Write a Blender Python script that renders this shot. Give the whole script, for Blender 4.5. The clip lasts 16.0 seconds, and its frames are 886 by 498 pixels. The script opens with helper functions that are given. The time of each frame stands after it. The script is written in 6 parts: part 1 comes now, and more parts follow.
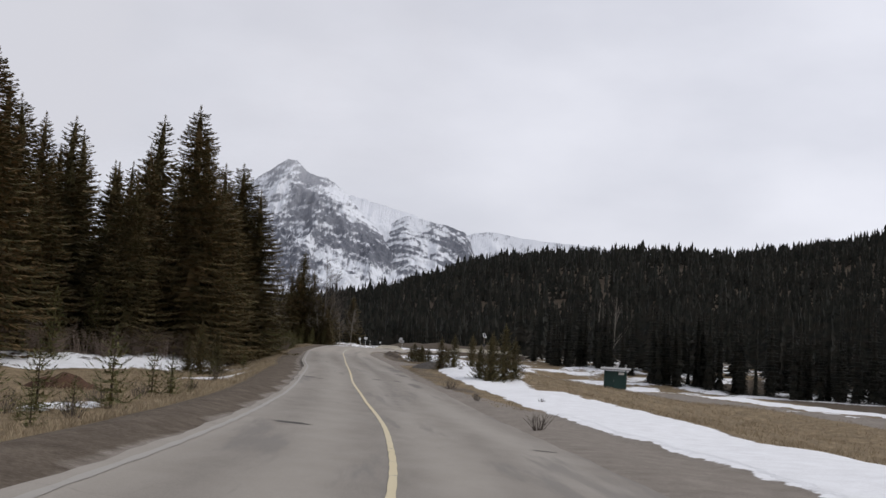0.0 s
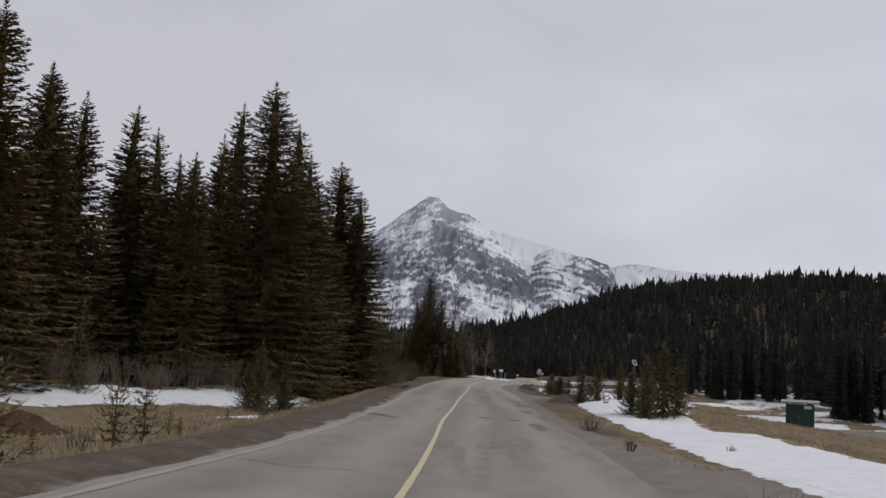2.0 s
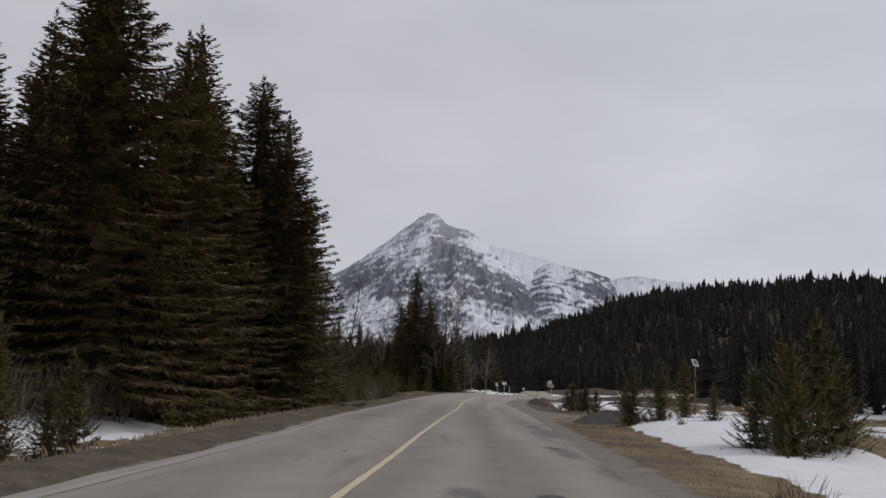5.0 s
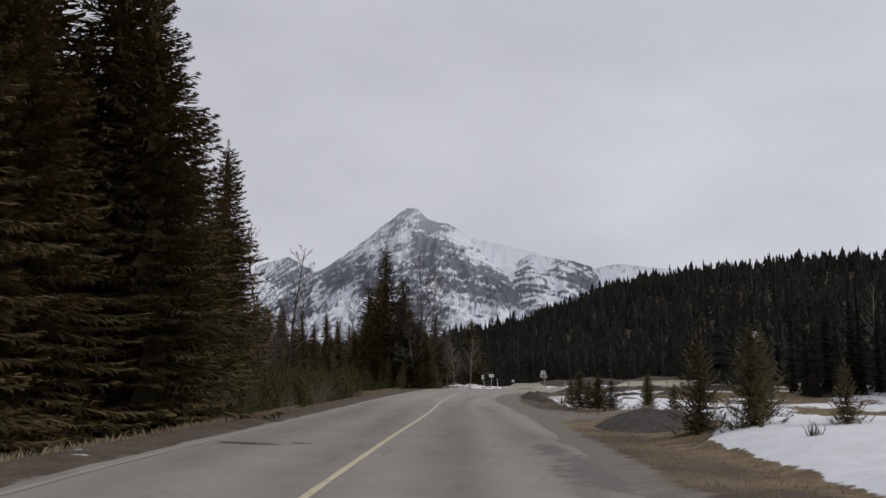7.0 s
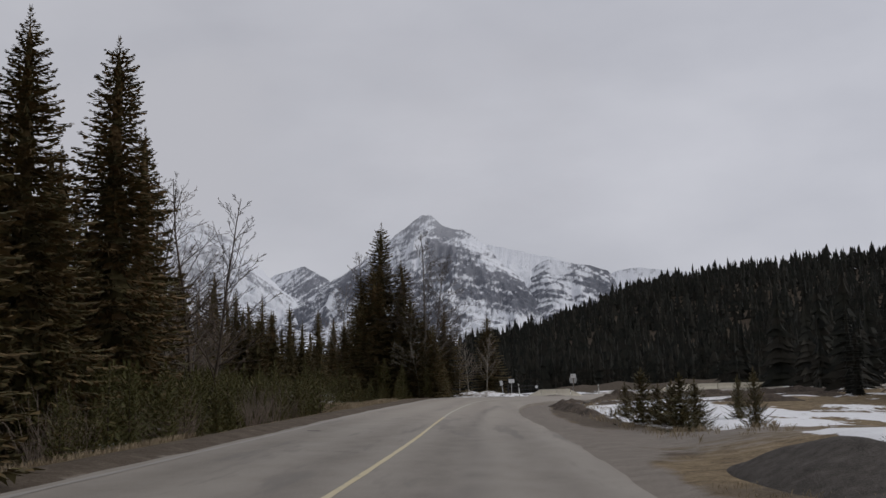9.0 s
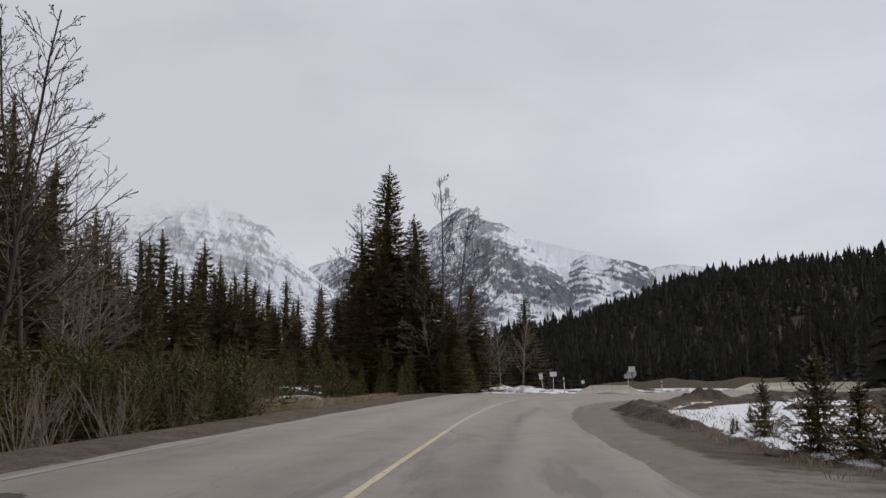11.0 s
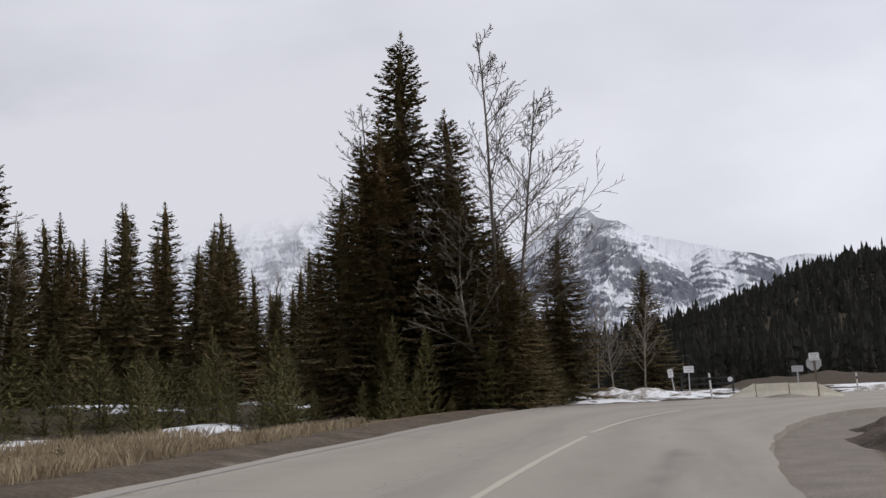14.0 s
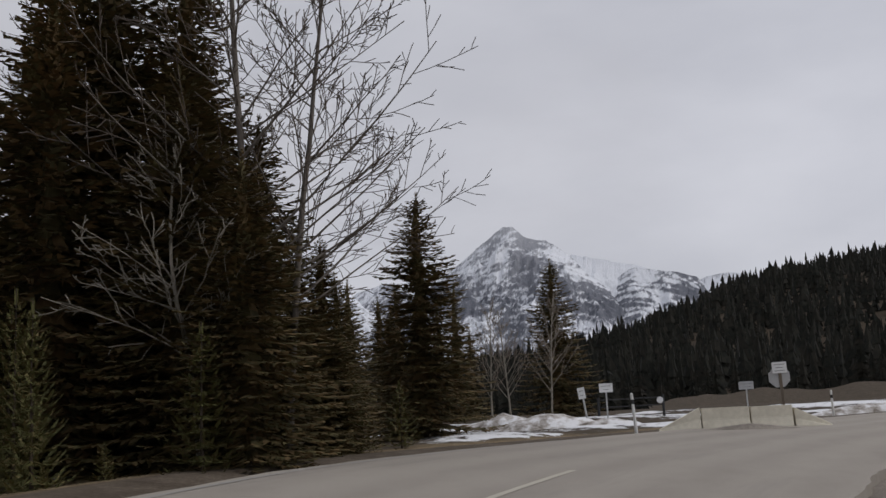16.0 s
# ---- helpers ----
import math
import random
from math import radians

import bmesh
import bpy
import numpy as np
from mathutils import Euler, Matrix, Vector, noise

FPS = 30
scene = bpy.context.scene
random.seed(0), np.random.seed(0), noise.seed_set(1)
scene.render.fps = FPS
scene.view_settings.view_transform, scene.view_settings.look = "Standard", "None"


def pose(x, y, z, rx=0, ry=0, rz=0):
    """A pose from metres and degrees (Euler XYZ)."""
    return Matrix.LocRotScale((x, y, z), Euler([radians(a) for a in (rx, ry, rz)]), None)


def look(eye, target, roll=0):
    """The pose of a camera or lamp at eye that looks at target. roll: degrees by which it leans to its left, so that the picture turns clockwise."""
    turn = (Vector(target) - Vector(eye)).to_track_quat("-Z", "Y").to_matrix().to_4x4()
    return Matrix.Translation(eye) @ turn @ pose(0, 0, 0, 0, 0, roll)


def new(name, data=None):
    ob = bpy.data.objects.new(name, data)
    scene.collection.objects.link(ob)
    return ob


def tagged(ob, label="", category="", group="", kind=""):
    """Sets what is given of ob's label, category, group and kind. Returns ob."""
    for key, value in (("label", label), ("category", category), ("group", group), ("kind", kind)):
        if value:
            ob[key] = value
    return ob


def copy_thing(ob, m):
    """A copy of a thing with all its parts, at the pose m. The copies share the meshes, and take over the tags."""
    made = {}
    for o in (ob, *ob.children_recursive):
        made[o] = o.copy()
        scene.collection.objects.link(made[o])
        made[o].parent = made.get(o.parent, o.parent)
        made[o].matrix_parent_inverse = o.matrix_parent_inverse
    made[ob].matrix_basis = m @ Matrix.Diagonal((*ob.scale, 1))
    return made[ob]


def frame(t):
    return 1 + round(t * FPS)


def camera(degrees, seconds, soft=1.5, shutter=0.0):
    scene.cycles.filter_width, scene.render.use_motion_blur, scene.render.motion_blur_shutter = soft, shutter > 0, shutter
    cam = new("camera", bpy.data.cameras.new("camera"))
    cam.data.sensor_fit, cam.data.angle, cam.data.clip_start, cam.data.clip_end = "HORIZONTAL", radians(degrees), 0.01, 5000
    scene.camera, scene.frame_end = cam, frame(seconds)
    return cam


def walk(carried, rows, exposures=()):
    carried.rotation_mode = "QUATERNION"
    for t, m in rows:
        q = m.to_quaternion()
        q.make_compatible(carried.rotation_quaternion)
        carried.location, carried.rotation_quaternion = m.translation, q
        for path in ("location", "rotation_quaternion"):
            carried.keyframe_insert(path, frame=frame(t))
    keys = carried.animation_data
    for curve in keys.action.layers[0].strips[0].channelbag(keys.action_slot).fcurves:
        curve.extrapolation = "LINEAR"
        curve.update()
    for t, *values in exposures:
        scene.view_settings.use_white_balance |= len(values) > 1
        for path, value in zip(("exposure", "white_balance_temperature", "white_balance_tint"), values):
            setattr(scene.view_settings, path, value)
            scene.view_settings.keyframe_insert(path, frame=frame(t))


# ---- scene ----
cam = camera(45.06, 16.0, soft=1.5)


def aim(x, y, z, yaw, pitch, roll):
    """A camera pose: yaw to the left of +y, pitch up, roll as in look()."""
    return pose(x, y, z, 90 + pitch, 0, yaw) @ pose(0, 0, 0, 0, 0, roll)


PATH = [
    (0, aim(0.01, 0.00, 1.432, 0.19, 5.53, 3.39)),
    (0.5, aim(0.35, 3.79, 1.363, 2.87, 6.16, 3.83)),
    (1, aim(0.52, 7.62, 1.289, 5.18, 6.88, 3.74)),
    (1.5, aim(0.50, 11.53, 1.212, 6.94, 7.04, 3.53)),
    (2, aim(0.41, 15.51, 1.139, 7.95, 7.00, 2.87)),
    (2.5, aim(0.21, 19.49, 1.076, 8.30, 6.83, 1.44)),
    (3, aim(-0.07, 23.56, 1.027, 8.37, 6.90, 1.05)),
    (3.5, aim(-0.40, 27.71, 0.982, 8.25, 7.31, 1.14)),
    (4, aim(-0.79, 31.93, 0.955, 8.08, 7.92, 1.74)),
    (6.5, aim(-2.71, 52.14, 1.152, 7.27, 7.81, 0.14)),
    (7, aim(-3.00, 56.44, 1.197, 6.96, 7.65, -0.61)),
    (7.5, aim(-3.33, 60.69, 1.242, 6.88, 7.81, -0.99)),
    (8, aim(-3.67, 65.04, 1.286, 7.15, 7.89, -1.13)),
    (10.5, aim(-6.13, 89.21, 1.463, 8.94, 8.23, -1.41)),
    (11, aim(-6.54, 93.75, 1.510, 9.86, 7.74, -0.31)),
    (11.5, aim(-6.96, 98.15, 1.558, 12.18, 7.97, 0.30)),
    (12, aim(-7.36, 102.56, 1.608, 14.50, 8.04, 0.25)),
    (12.5, aim(-7.77, 106.86, 1.661, 16.12, 8.01, -0.24)),
    (13, aim(-8.12, 111.15, 1.715, 16.51, 8.25, -0.97)),
    (13.5, aim(-8.48, 115.46, 1.772, 16.62, 8.32, -1.53)),
    (14, aim(-8.87, 119.66, 1.834, 16.18, 8.12, -2.28)),
    (14.5, aim(-9.17, 123.91, 1.903, 16.49, 8.86, -2.78)),
    (15, aim(-9.38, 128.09, 1.983, 15.29, 9.09, -3.01)),
    (15.5, aim(-9.51, 132.04, 2.061, 13.69, 9.14, -2.68)),
    (16, aim(-9.48, 135.75, 2.130, 12.27, 9.04, -3.01)),
]
EXPOSURES = [(0, 0.14), (0.5, 0.08), (1, -0.10), (1.5, -0.20), (2, -0.16), (2.5, -0.10), (3, -0.05), (3.5, 0.02), (4, -0.24), (6.5, -0.20), (8, -0.20), (10.3, -0.58), (10.5, -0.52), (11, -0.06),
             (11.5, -0.14), (12, -0.12), (12.5, 0.14), (13, 0.30), (13.5, 0.27), (14.5, 0.10), (16, -0.22)]

walk(cam, PATH, EXPOSURES)

# ---- world and sun: a bright overcast day, the sun dim behind thin cloud ----
SUN_ELEVATION, SUN_TURN = 42.0, 75.0      # degrees; turn is clockwise from +y

world = bpy.data.worlds.new("world")
scene.world = world
world.use_nodes = True
wn, wl = world.node_tree.nodes, world.node_tree.links
wn.clear()
w_out = wn.new("ShaderNodeOutputWorld")
w_bg = wn.new("ShaderNodeBackground")
w_sky = wn.new("ShaderNodeTexSky")
w_sky.sky_type = "NISHITA"
w_sky.sun_disc = False
w_sky.sun_elevation = radians(SUN_ELEVATION)
w_sky.sun_rotation = radians(SUN_TURN)
w_dim = wn.new("ShaderNodeVectorMath")
w_dim.operation = "SCALE"
w_dim.inputs["Scale"].default_value = 0.10
w_co = wn.new("ShaderNodeTexCoord")
w_map = wn.new("ShaderNodeMapping")
w_map.inputs["Scale"].default_value = (2.2, 2.2, 5.0)
w_noise = wn.new("ShaderNodeTexNoise")
w_noise.inputs["Scale"].default_value = 1.3
w_noise.inputs["Detail"].default_value = 6.0
w_noise.inputs["Roughness"].default_value = 0.48
w_ramp = wn.new("ShaderNodeValToRGB")
w_ramp.color_ramp.elements[0].position, w_ramp.color_ramp.elements[0].color = 0.30, (0.56, 0.57, 0.635, 1)
w_ramp.color_ramp.elements[1].position, w_ramp.color_ramp.elements[1].color = 0.72, (0.76, 0.765, 0.83, 1)
w_mix = wn.new("ShaderNodeMixRGB")
w_mix.inputs["Fac"].default_value = 0.96
w_bg.inputs["Strength"].default_value = 1.0
wl.new(w_co.outputs["Generated"], w_map.inputs["Vector"])
wl.new(w_map.outputs["Vector"], w_noise.inputs["Vector"])
wl.new(w_noise.outputs["Fac"], w_ramp.inputs["Fac"])
wl.new(w_sky.outputs["Color"], w_dim.inputs[0])
wl.new(w_dim.outputs["Vector"], w_mix.inputs["Color1"])
wl.new(w_ramp.outputs["Color"], w_mix.inputs["Color2"])
w_sep = wn.new("ShaderNodeSeparateXYZ")
wl.new(w_co.outputs["Generated"], w_sep.inputs["Vector"])
w_side = wn.new("ShaderNodeMath")
w_side.operation = "MULTIPLY_ADD"
w_side.inputs[1].default_value, w_side.inputs[2].default_value = 0.30, 1.0
wl.new(w_sep.outputs["X"], w_side.inputs[0])
w_tilt = wn.new("ShaderNodeVectorMath")
w_tilt.operation = "SCALE"
wl.new(w_mix.outputs["Color"], w_tilt.inputs[0])
wl.new(w_side.outputs["Value"], w_tilt.inputs["Scale"])
wl.new(w_tilt.outputs["Vector"], w_bg.inputs["Color"])
wl.new(w_bg.outputs["Background"], w_out.inputs["Surface"])

sun = new("sun", bpy.data.lights.new("sun", "SUN"))
sun.data.energy = 0.9
sun.data.angle = radians(14)
sun.data.color = (1.0, 0.95, 0.88)
_a, _e = radians(SUN_TURN), radians(SUN_ELEVATION)
SUN_WAY = Vector((math.sin(_a) * math.cos(_e), math.cos(_a) * math.cos(_e), math.sin(_e)))
sun.matrix_world = look(SUN_WAY * 300, (0, 0, 0))


# ---- materials ----
def shader(name, rough=0.9, spec=0.2):
    m = bpy.data.materials.new(name)
    m.use_nodes = True
    nt = m.node_tree
    b = nt.nodes["Principled BSDF"]
    b.inputs["Roughness"].default_value = rough
    b.inputs["Specular IOR Level"].default_value = spec
    return m, nt, b


def node(nt, kind, **values):
    n = nt.nodes.new(kind)
    for key, value in values.items():
        n.inputs[key.replace("_", " ")].default_value = value
    return n


def noise_fac(nt, scale, detail=4.0, rough=0.55, stretch=(1, 1, 1), space="Object"):
    """A noise value in metres of the object's (or the world's) space."""
    if space == "World":
        src = nt.nodes.new("ShaderNodeNewGeometry").outputs["Position"]
    else:
        src = nt.nodes.new("ShaderNodeTexCoord").outputs["Object"]
    mp = node(nt, "ShaderNodeMapping", Scale=stretch)
    n = node(nt, "ShaderNodeTexNoise", Scale=scale, Detail=detail, Roughness=rough)
    nt.links.new(src, mp.inputs["Vector"])
    nt.links.new(mp.outputs["Vector"], n.inputs["Vector"])
    return n.outputs["Fac"]


def ramp(nt, fac, stops):
    r = nt.nodes.new("ShaderNodeValToRGB")
    els = r.color_ramp.elements
    while len(els) < len(stops):
        els.new(0.5)
    for el, (p, c) in zip(els, stops):
        el.position, el.color = p, (*c, 1) if len(c) == 3 else c
    nt.links.new(fac, r.inputs["Fac"])
    return r.outputs["Color"]


def mixed(nt, fac, a, b):
    m = nt.nodes.new("ShaderNodeMixRGB")
    for sock, v in ((m.inputs["Fac"], fac), (m.inputs["Color1"], a), (m.inputs["Color2"], b)):
        if isinstance(v, (int, float)):
            sock.default_value = v
        elif isinstance(v, tuple):
            sock.default_value = (*v, 1)
        else:
            nt.links.new(v, sock)
    return m.outputs["Color"]


def calc(nt, op, a, b=0.0, clamp=False):
    m = nt.nodes.new("ShaderNodeMath")
    m.operation, m.use_clamp = op, clamp
    for sock, v in zip(m.inputs, (a, b)):
        if isinstance(v, (int, float)):
            sock.default_value = v
        else:
            nt.links.new(v, sock)
    return m.outputs[0]


def bump(nt, b, height, strength=0.5, distance=0.02):
    n = node(nt, "ShaderNodeBump", Strength=strength, Distance=distance)
    nt.links.new(height, n.inputs["Height"])
    nt.links.new(n.outputs["Normal"], b.inputs["Normal"])


def plain(name, dark, light, scale=6.0, rough=0.8, spec=0.25, bumpy=0.2, distance=0.01, metal=0.0, stretch=(1, 1, 1)):
    """A surface whose colour wanders between two tones at two scales."""
    m, nt, b = shader(name, rough, spec)
    big = noise_fac(nt, scale * 0.15, 3, stretch=stretch)
    fine = noise_fac(nt, scale, 5, 0.65, stretch=stretch)
    both = calc(nt, "ADD", calc(nt, "MULTIPLY", big, 0.5), calc(nt, "MULTIPLY", fine, 0.5))
    nt.links.new(ramp(nt, both, [(0.34, dark), (0.66, light)]), b.inputs["Base Color"])
    b.inputs["Metallic"].default_value = metal
    if bumpy:
        bump(nt, b, fine, bumpy, distance)
    return m


def foliage(name, dark, mid, warm, warmth=0.62):
    """Conifer needles: greens that vary from tree to tree and spray to spray, with some brown shoots."""
    m, nt, b = shader(name, 0.75, 0.15)
    info = nt.nodes.new("ShaderNodeObjectInfo")
    geo = nt.nodes.new("ShaderNodeNewGeometry")
    n = noise_fac(nt, 0.9, 3)
    base = mixed(nt, ramp(nt, n, [(0.35, (0, 0, 0)), (0.65, (1, 1, 1))]), dark, mid)
    speck = calc(nt, "GREATER_THAN", geo.outputs["Random Per Island"], warmth)
    shift = calc(nt, "MULTIPLY", speck, calc(nt, "ADD", 0.25, calc(nt, "MULTIPLY", info.outputs["Random"], 0.5)))
    nt.links.new(mixed(nt, shift, base, warm), b.inputs["Base Color"])
    return m


SPRUCE = foliage("spruce_needles", (0.069, 0.059, 0.029), (0.128, 0.107, 0.048), (0.215, 0.138, 0.068), 0.54)
SPRUCE_YOUNG = foliage("young_spruce_needles", (0.072, 0.072, 0.027), (0.130, 0.126, 0.046), (0.195, 0.140, 0.066), 0.72)
SPRUCE_BUSHY = foliage("bushy_spruce_needles", (0.064, 0.058, 0.027), (0.114, 0.101, 0.044), (0.184, 0.122, 0.060), 0.60)
# far copy of the needles, near black: the crowns' shade is in the colour
SPRUCE_FAR_SHADED = foliage("shaded_far_spruce_needles", (0.012, 0.013, 0.011), (0.025, 0.025, 0.018), (0.036, 0.030, 0.022), 0.6)
BARK = plain("spruce_bark", (0.05, 0.038, 0.028), (0.13, 0.105, 0.085), 14, 0.95, 0.1, 0.7, 0.03, stretch=(1, 1, 0.25))
BARK_GREY = plain("grey_bark", (0.07, 0.06, 0.05), (0.20, 0.175, 0.15), 9, 0.9, 0.15, 0.5, 0.012, stretch=(1, 1, 0.4))
BARK_PALE = plain("aspen_bark", (0.15, 0.13, 0.10), (0.36, 0.33, 0.28), 9, 0.9, 0.15, 0.4, 0.01, stretch=(1, 1, 0.5))
TWIG = plain("grey_twigs", (0.12, 0.095, 0.075), (0.27, 0.22, 0.18), 8, 0.9, 0.15, 0.0)
TWIG_DARK = plain("dark_twigs", (0.06, 0.048, 0.04), (0.14, 0.115, 0.095), 8, 0.9, 0.15, 0.0)
TWIG_RED = plain("red_brown_twigs", (0.11, 0.082, 0.064), (0.25, 0.192, 0.155), 5, 0.9, 0.15, 0.0)
BRUSH = plain("brush_litter", (0.03, 0.018, 0.012), (0.13, 0.075, 0.05), 9, 0.95, 0.1, 1.0, 0.08)
CONCRETE = plain("concrete", (0.56, 0.52, 0.42), (0.74, 0.69, 0.57), 7, 0.9, 0.2, 0.35, 0.008)
GALVANISED = plain("galvanised_steel", (0.38, 0.38, 0.37), (0.56, 0.56, 0.55), 20, 0.5, 0.5, 0.05, 0.002, 0.6)
SIGN_WHITE = plain("sign_white", (0.66, 0.66, 0.65), (0.78, 0.78, 0.77), 5, 0.5, 0.4, 0.0)
SIGN_BACK = plain("sign_back_aluminium", (0.36, 0.36, 0.36), (0.48, 0.48, 0.48), 6, 0.5, 0.4, 0.05, 0.002, 0.4)
BAR_GREY = plain("faded_sign_ink", (0.16, 0.16, 0.16), (0.26, 0.26, 0.26), 8, 0.6, 0.3, 0.0)
WOOD_POST = plain("weathered_wood", (0.10, 0.08, 0.06), (0.24, 0.20, 0.16), 12, 0.9, 0.15, 0.4, 0.008, stretch=(1, 1, 0.15))
POST_WHITE = plain("marker_white", (0.60, 0.60, 0.58), (0.78, 0.78, 0.76), 8, 0.6, 0.3, 0.0)
POST_DARK = plain("marker_black_band", (0.02, 0.02, 0.02), (0.05, 0.05, 0.05), 8, 0.7, 0.3, 0.0)
HUT_GREEN = plain("dark_green_paint", (0.010, 0.034, 0.030), (0.017, 0.052, 0.045), 5, 0.55, 0.35, 0.1, 0.004, stretch=(1, 1, 0.3))
HUT_ROOF = plain("grey_roof_sheet", (0.20, 0.20, 0.20), (0.36, 0.36, 0.35), 4, 0.6, 0.35, 0.2, 0.006)
SOLAR = plain("solar_cells", (0.035, 0.04, 0.055), (0.06, 0.065, 0.085), 9, 0.25, 0.5, 0.0)
EARTH = plain("bare_earth", (0.038, 0.030, 0.024), (0.135, 0.108, 0.086), 5, 0.95, 0.1, 0.9, 0.06)
GRAVEL_PILE = plain("dark_gravel", (0.045, 0.04, 0.035), (0.125, 0.112, 0.10), 22, 0.95, 0.1, 0.8, 0.03)
PALE_GRAVEL = plain("pale_gravel", (0.15, 0.132, 0.112), (0.33, 0.295, 0.255), 14, 0.95, 0.1, 0.8, 0.03)
STONE = plain("grey_stone", (0.09, 0.08, 0.072), (0.25, 0.23, 0.21), 5, 0.9, 0.15, 0.6, 0.03)
TAR = plain("tar_patch", (0.045, 0.040, 0.035), (0.105, 0.096, 0.086), 10, 0.8, 0.25, 0.2, 0.004)
DRY_GRASS = foliage("dry_grass_blades", (0.23, 0.182, 0.118), (0.42, 0.345, 0.232), (0.25, 0.185, 0.118), 0.7)


def snow_material():
    m, nt, b = shader("old_snow", 0.7, 0.3)
    n1 = noise_fac(nt, 0.8, 4, space="World")
    n2 = noise_fac(nt, 6.0, 5, 0.6, space="World")
    mix = calc(nt, "ADD", calc(nt, "MULTIPLY", n1, 0.6), calc(nt, "MULTIPLY", n2, 0.4))
    nt.links.new(ramp(nt, mix, [(0.30, (0.60, 0.60, 0.61)), (0.55, (0.78, 0.79, 0.81))]), b.inputs["Base Color"])
    b.inputs["Subsurface Weight"].default_value = 0.0
    bump(nt, b, mix, 0.5, 0.08)
    return m


SNOW = snow_material()


def dirty_snow_material():
    m, nt, b = shader("dirty_ploughed_snow", 0.8, 0.25)
    n1 = noise_fac(nt, 1.6, 5, 0.65)
    nt.links.new(ramp(nt, n1, [(0.36, (0.16, 0.135, 0.11)), (0.47, (0.42, 0.39, 0.36)), (0.58, (0.74, 0.74, 0.75))]), b.inputs["Base Color"])
    bump(nt, b, n1, 0.7, 0.1)
    return m


DIRTY_SNOW = dirty_snow_material()


def asphalt_material():
    """Old bleached asphalt: paler wheel tracks, darker seams, cracks and fine stone."""
    m, nt, b = shader("old_asphalt", 0.82, 0.3)
    big = noise_fac(nt, 0.22, 4, 0.6, stretch=(1, 0.25, 1))
    mid = noise_fac(nt, 1.7, 5, 0.6, stretch=(1, 0.4, 1))
    grain = noise_fac(nt, 55, 3, 0.7)
    uv = nt.nodes.new("ShaderNodeUVMap")
    sep = nt.nodes.new("ShaderNodeSeparateXYZ")
    nt.links.new(uv.outputs["UV"], sep.inputs["Vector"])
    # wheel tracks: two in each lane, wandering a little
    drift = calc(nt, "MULTIPLY", noise_fac(nt, 0.05, 2), 0.9)
    lane = calc(nt, "SINE", calc(nt, "MULTIPLY", calc(nt, "ADD", sep.outputs["X"], drift), 3.5))
    tone = calc(nt, "ADD", calc(nt, "MULTIPLY", big, 0.34), calc(nt, "MULTIPLY", mid, 0.22))
    tone = calc(nt, "ADD", tone, calc(nt, "MULTIPLY", lane, 0.055))
    tone = calc(nt, "ADD", tone, calc(nt, "MULTIPLY", grain, 0.34))
    col = ramp(nt, tone, [(0.31, (0.168, 0.149, 0.127)), (0.46, (0.251, 0.227, 0.196)), (0.61, (0.308, 0.281, 0.244))])
    # a newer, paler, warmer layer from the driveway to the bend
    newer = calc(nt, "DIVIDE", calc(nt, "SUBTRACT", calc(nt, "ADD", sep.outputs["Y"], calc(nt, "MULTIPLY", mid, 8.0)), 170.0), 18.0, True)
    col = mixed(nt, calc(nt, "MULTIPLY", newer, 0.38), col, (0.392, 0.350, 0.298))
    # dark worn streaks along the lanes
    run = nt.nodes.new("ShaderNodeCombineXYZ")
    nt.links.new(calc(nt, "MULTIPLY", sep.outputs["X"], 0.85), run.inputs["X"])
    nt.links.new(calc(nt, "MULTIPLY", sep.outputs["Y"], 0.075), run.inputs["Y"])
    smear = nt.nodes.new("ShaderNodeTexNoise")
    smear.inputs["Scale"].default_value = 1.0
    smear.inputs["Detail"].default_value = 5.0
    smear.inputs["Roughness"].default_value = 0.62
    nt.links.new(run.outputs["Vector"], smear.inputs["Vector"])
    worn = ramp(nt, smear.outputs["Fac"], [(0.56, (0, 0, 0)), (0.63, (1, 1, 1))])
    worn = calc(nt, "MULTIPLY", worn, calc(nt, "ADD", 0.25, calc(nt, "MULTIPLY", mid, 0.7)))
    worn = calc(nt, "MULTIPLY", worn, calc(nt, "SUBTRACT", 1.0, calc(nt, "MULTIPLY", newer, 0.7)))
    col = mixed(nt, worn, col, (0.150, 0.137, 0.125))
    # a mended seam along the lane, and damp patches with ragged edges
    seam, damp = nt.nodes.new("ShaderNodeAttribute"), nt.nodes.new("ShaderNodeAttribute")
    seam.attribute_name, damp.attribute_name = "seam", "damp"
    col = mixed(nt, calc(nt, "MULTIPLY", calc(nt, "MULTIPLY", seam.outputs["Fac"], mid), 1.5, True), col, (0.150, 0.135, 0.120))
    ragged = noise_fac(nt, 2.6, 6, 0.7, stretch=(1, 0.5, 1))
    wet = calc(nt, "MULTIPLY", calc(nt, "ADD", calc(nt, "SUBTRACT", damp.outputs["Fac"], 0.42), calc(nt, "MULTIPLY", calc(nt, "SUBTRACT", ragged, 0.5), 1.6)), 3.0, True)
    wet = calc(nt, "MULTIPLY", wet, calc(nt, "GREATER_THAN", damp.outputs["Fac"], 0.03))
    col = mixed(nt, calc(nt, "MULTIPLY", wet, 0.75), col, (0.100, 0.090, 0.080))
    # cracks
    vor = nt.nodes.new("ShaderNodeTexVoronoi")
    vor.feature = "DISTANCE_TO_EDGE"
    vor.inputs["Scale"].default_value = 0.42
    warp = nt.nodes.new("ShaderNodeVectorMath")
    warp.operation = "ADD"
    wob = nt.nodes.new("ShaderNodeTexNoise")
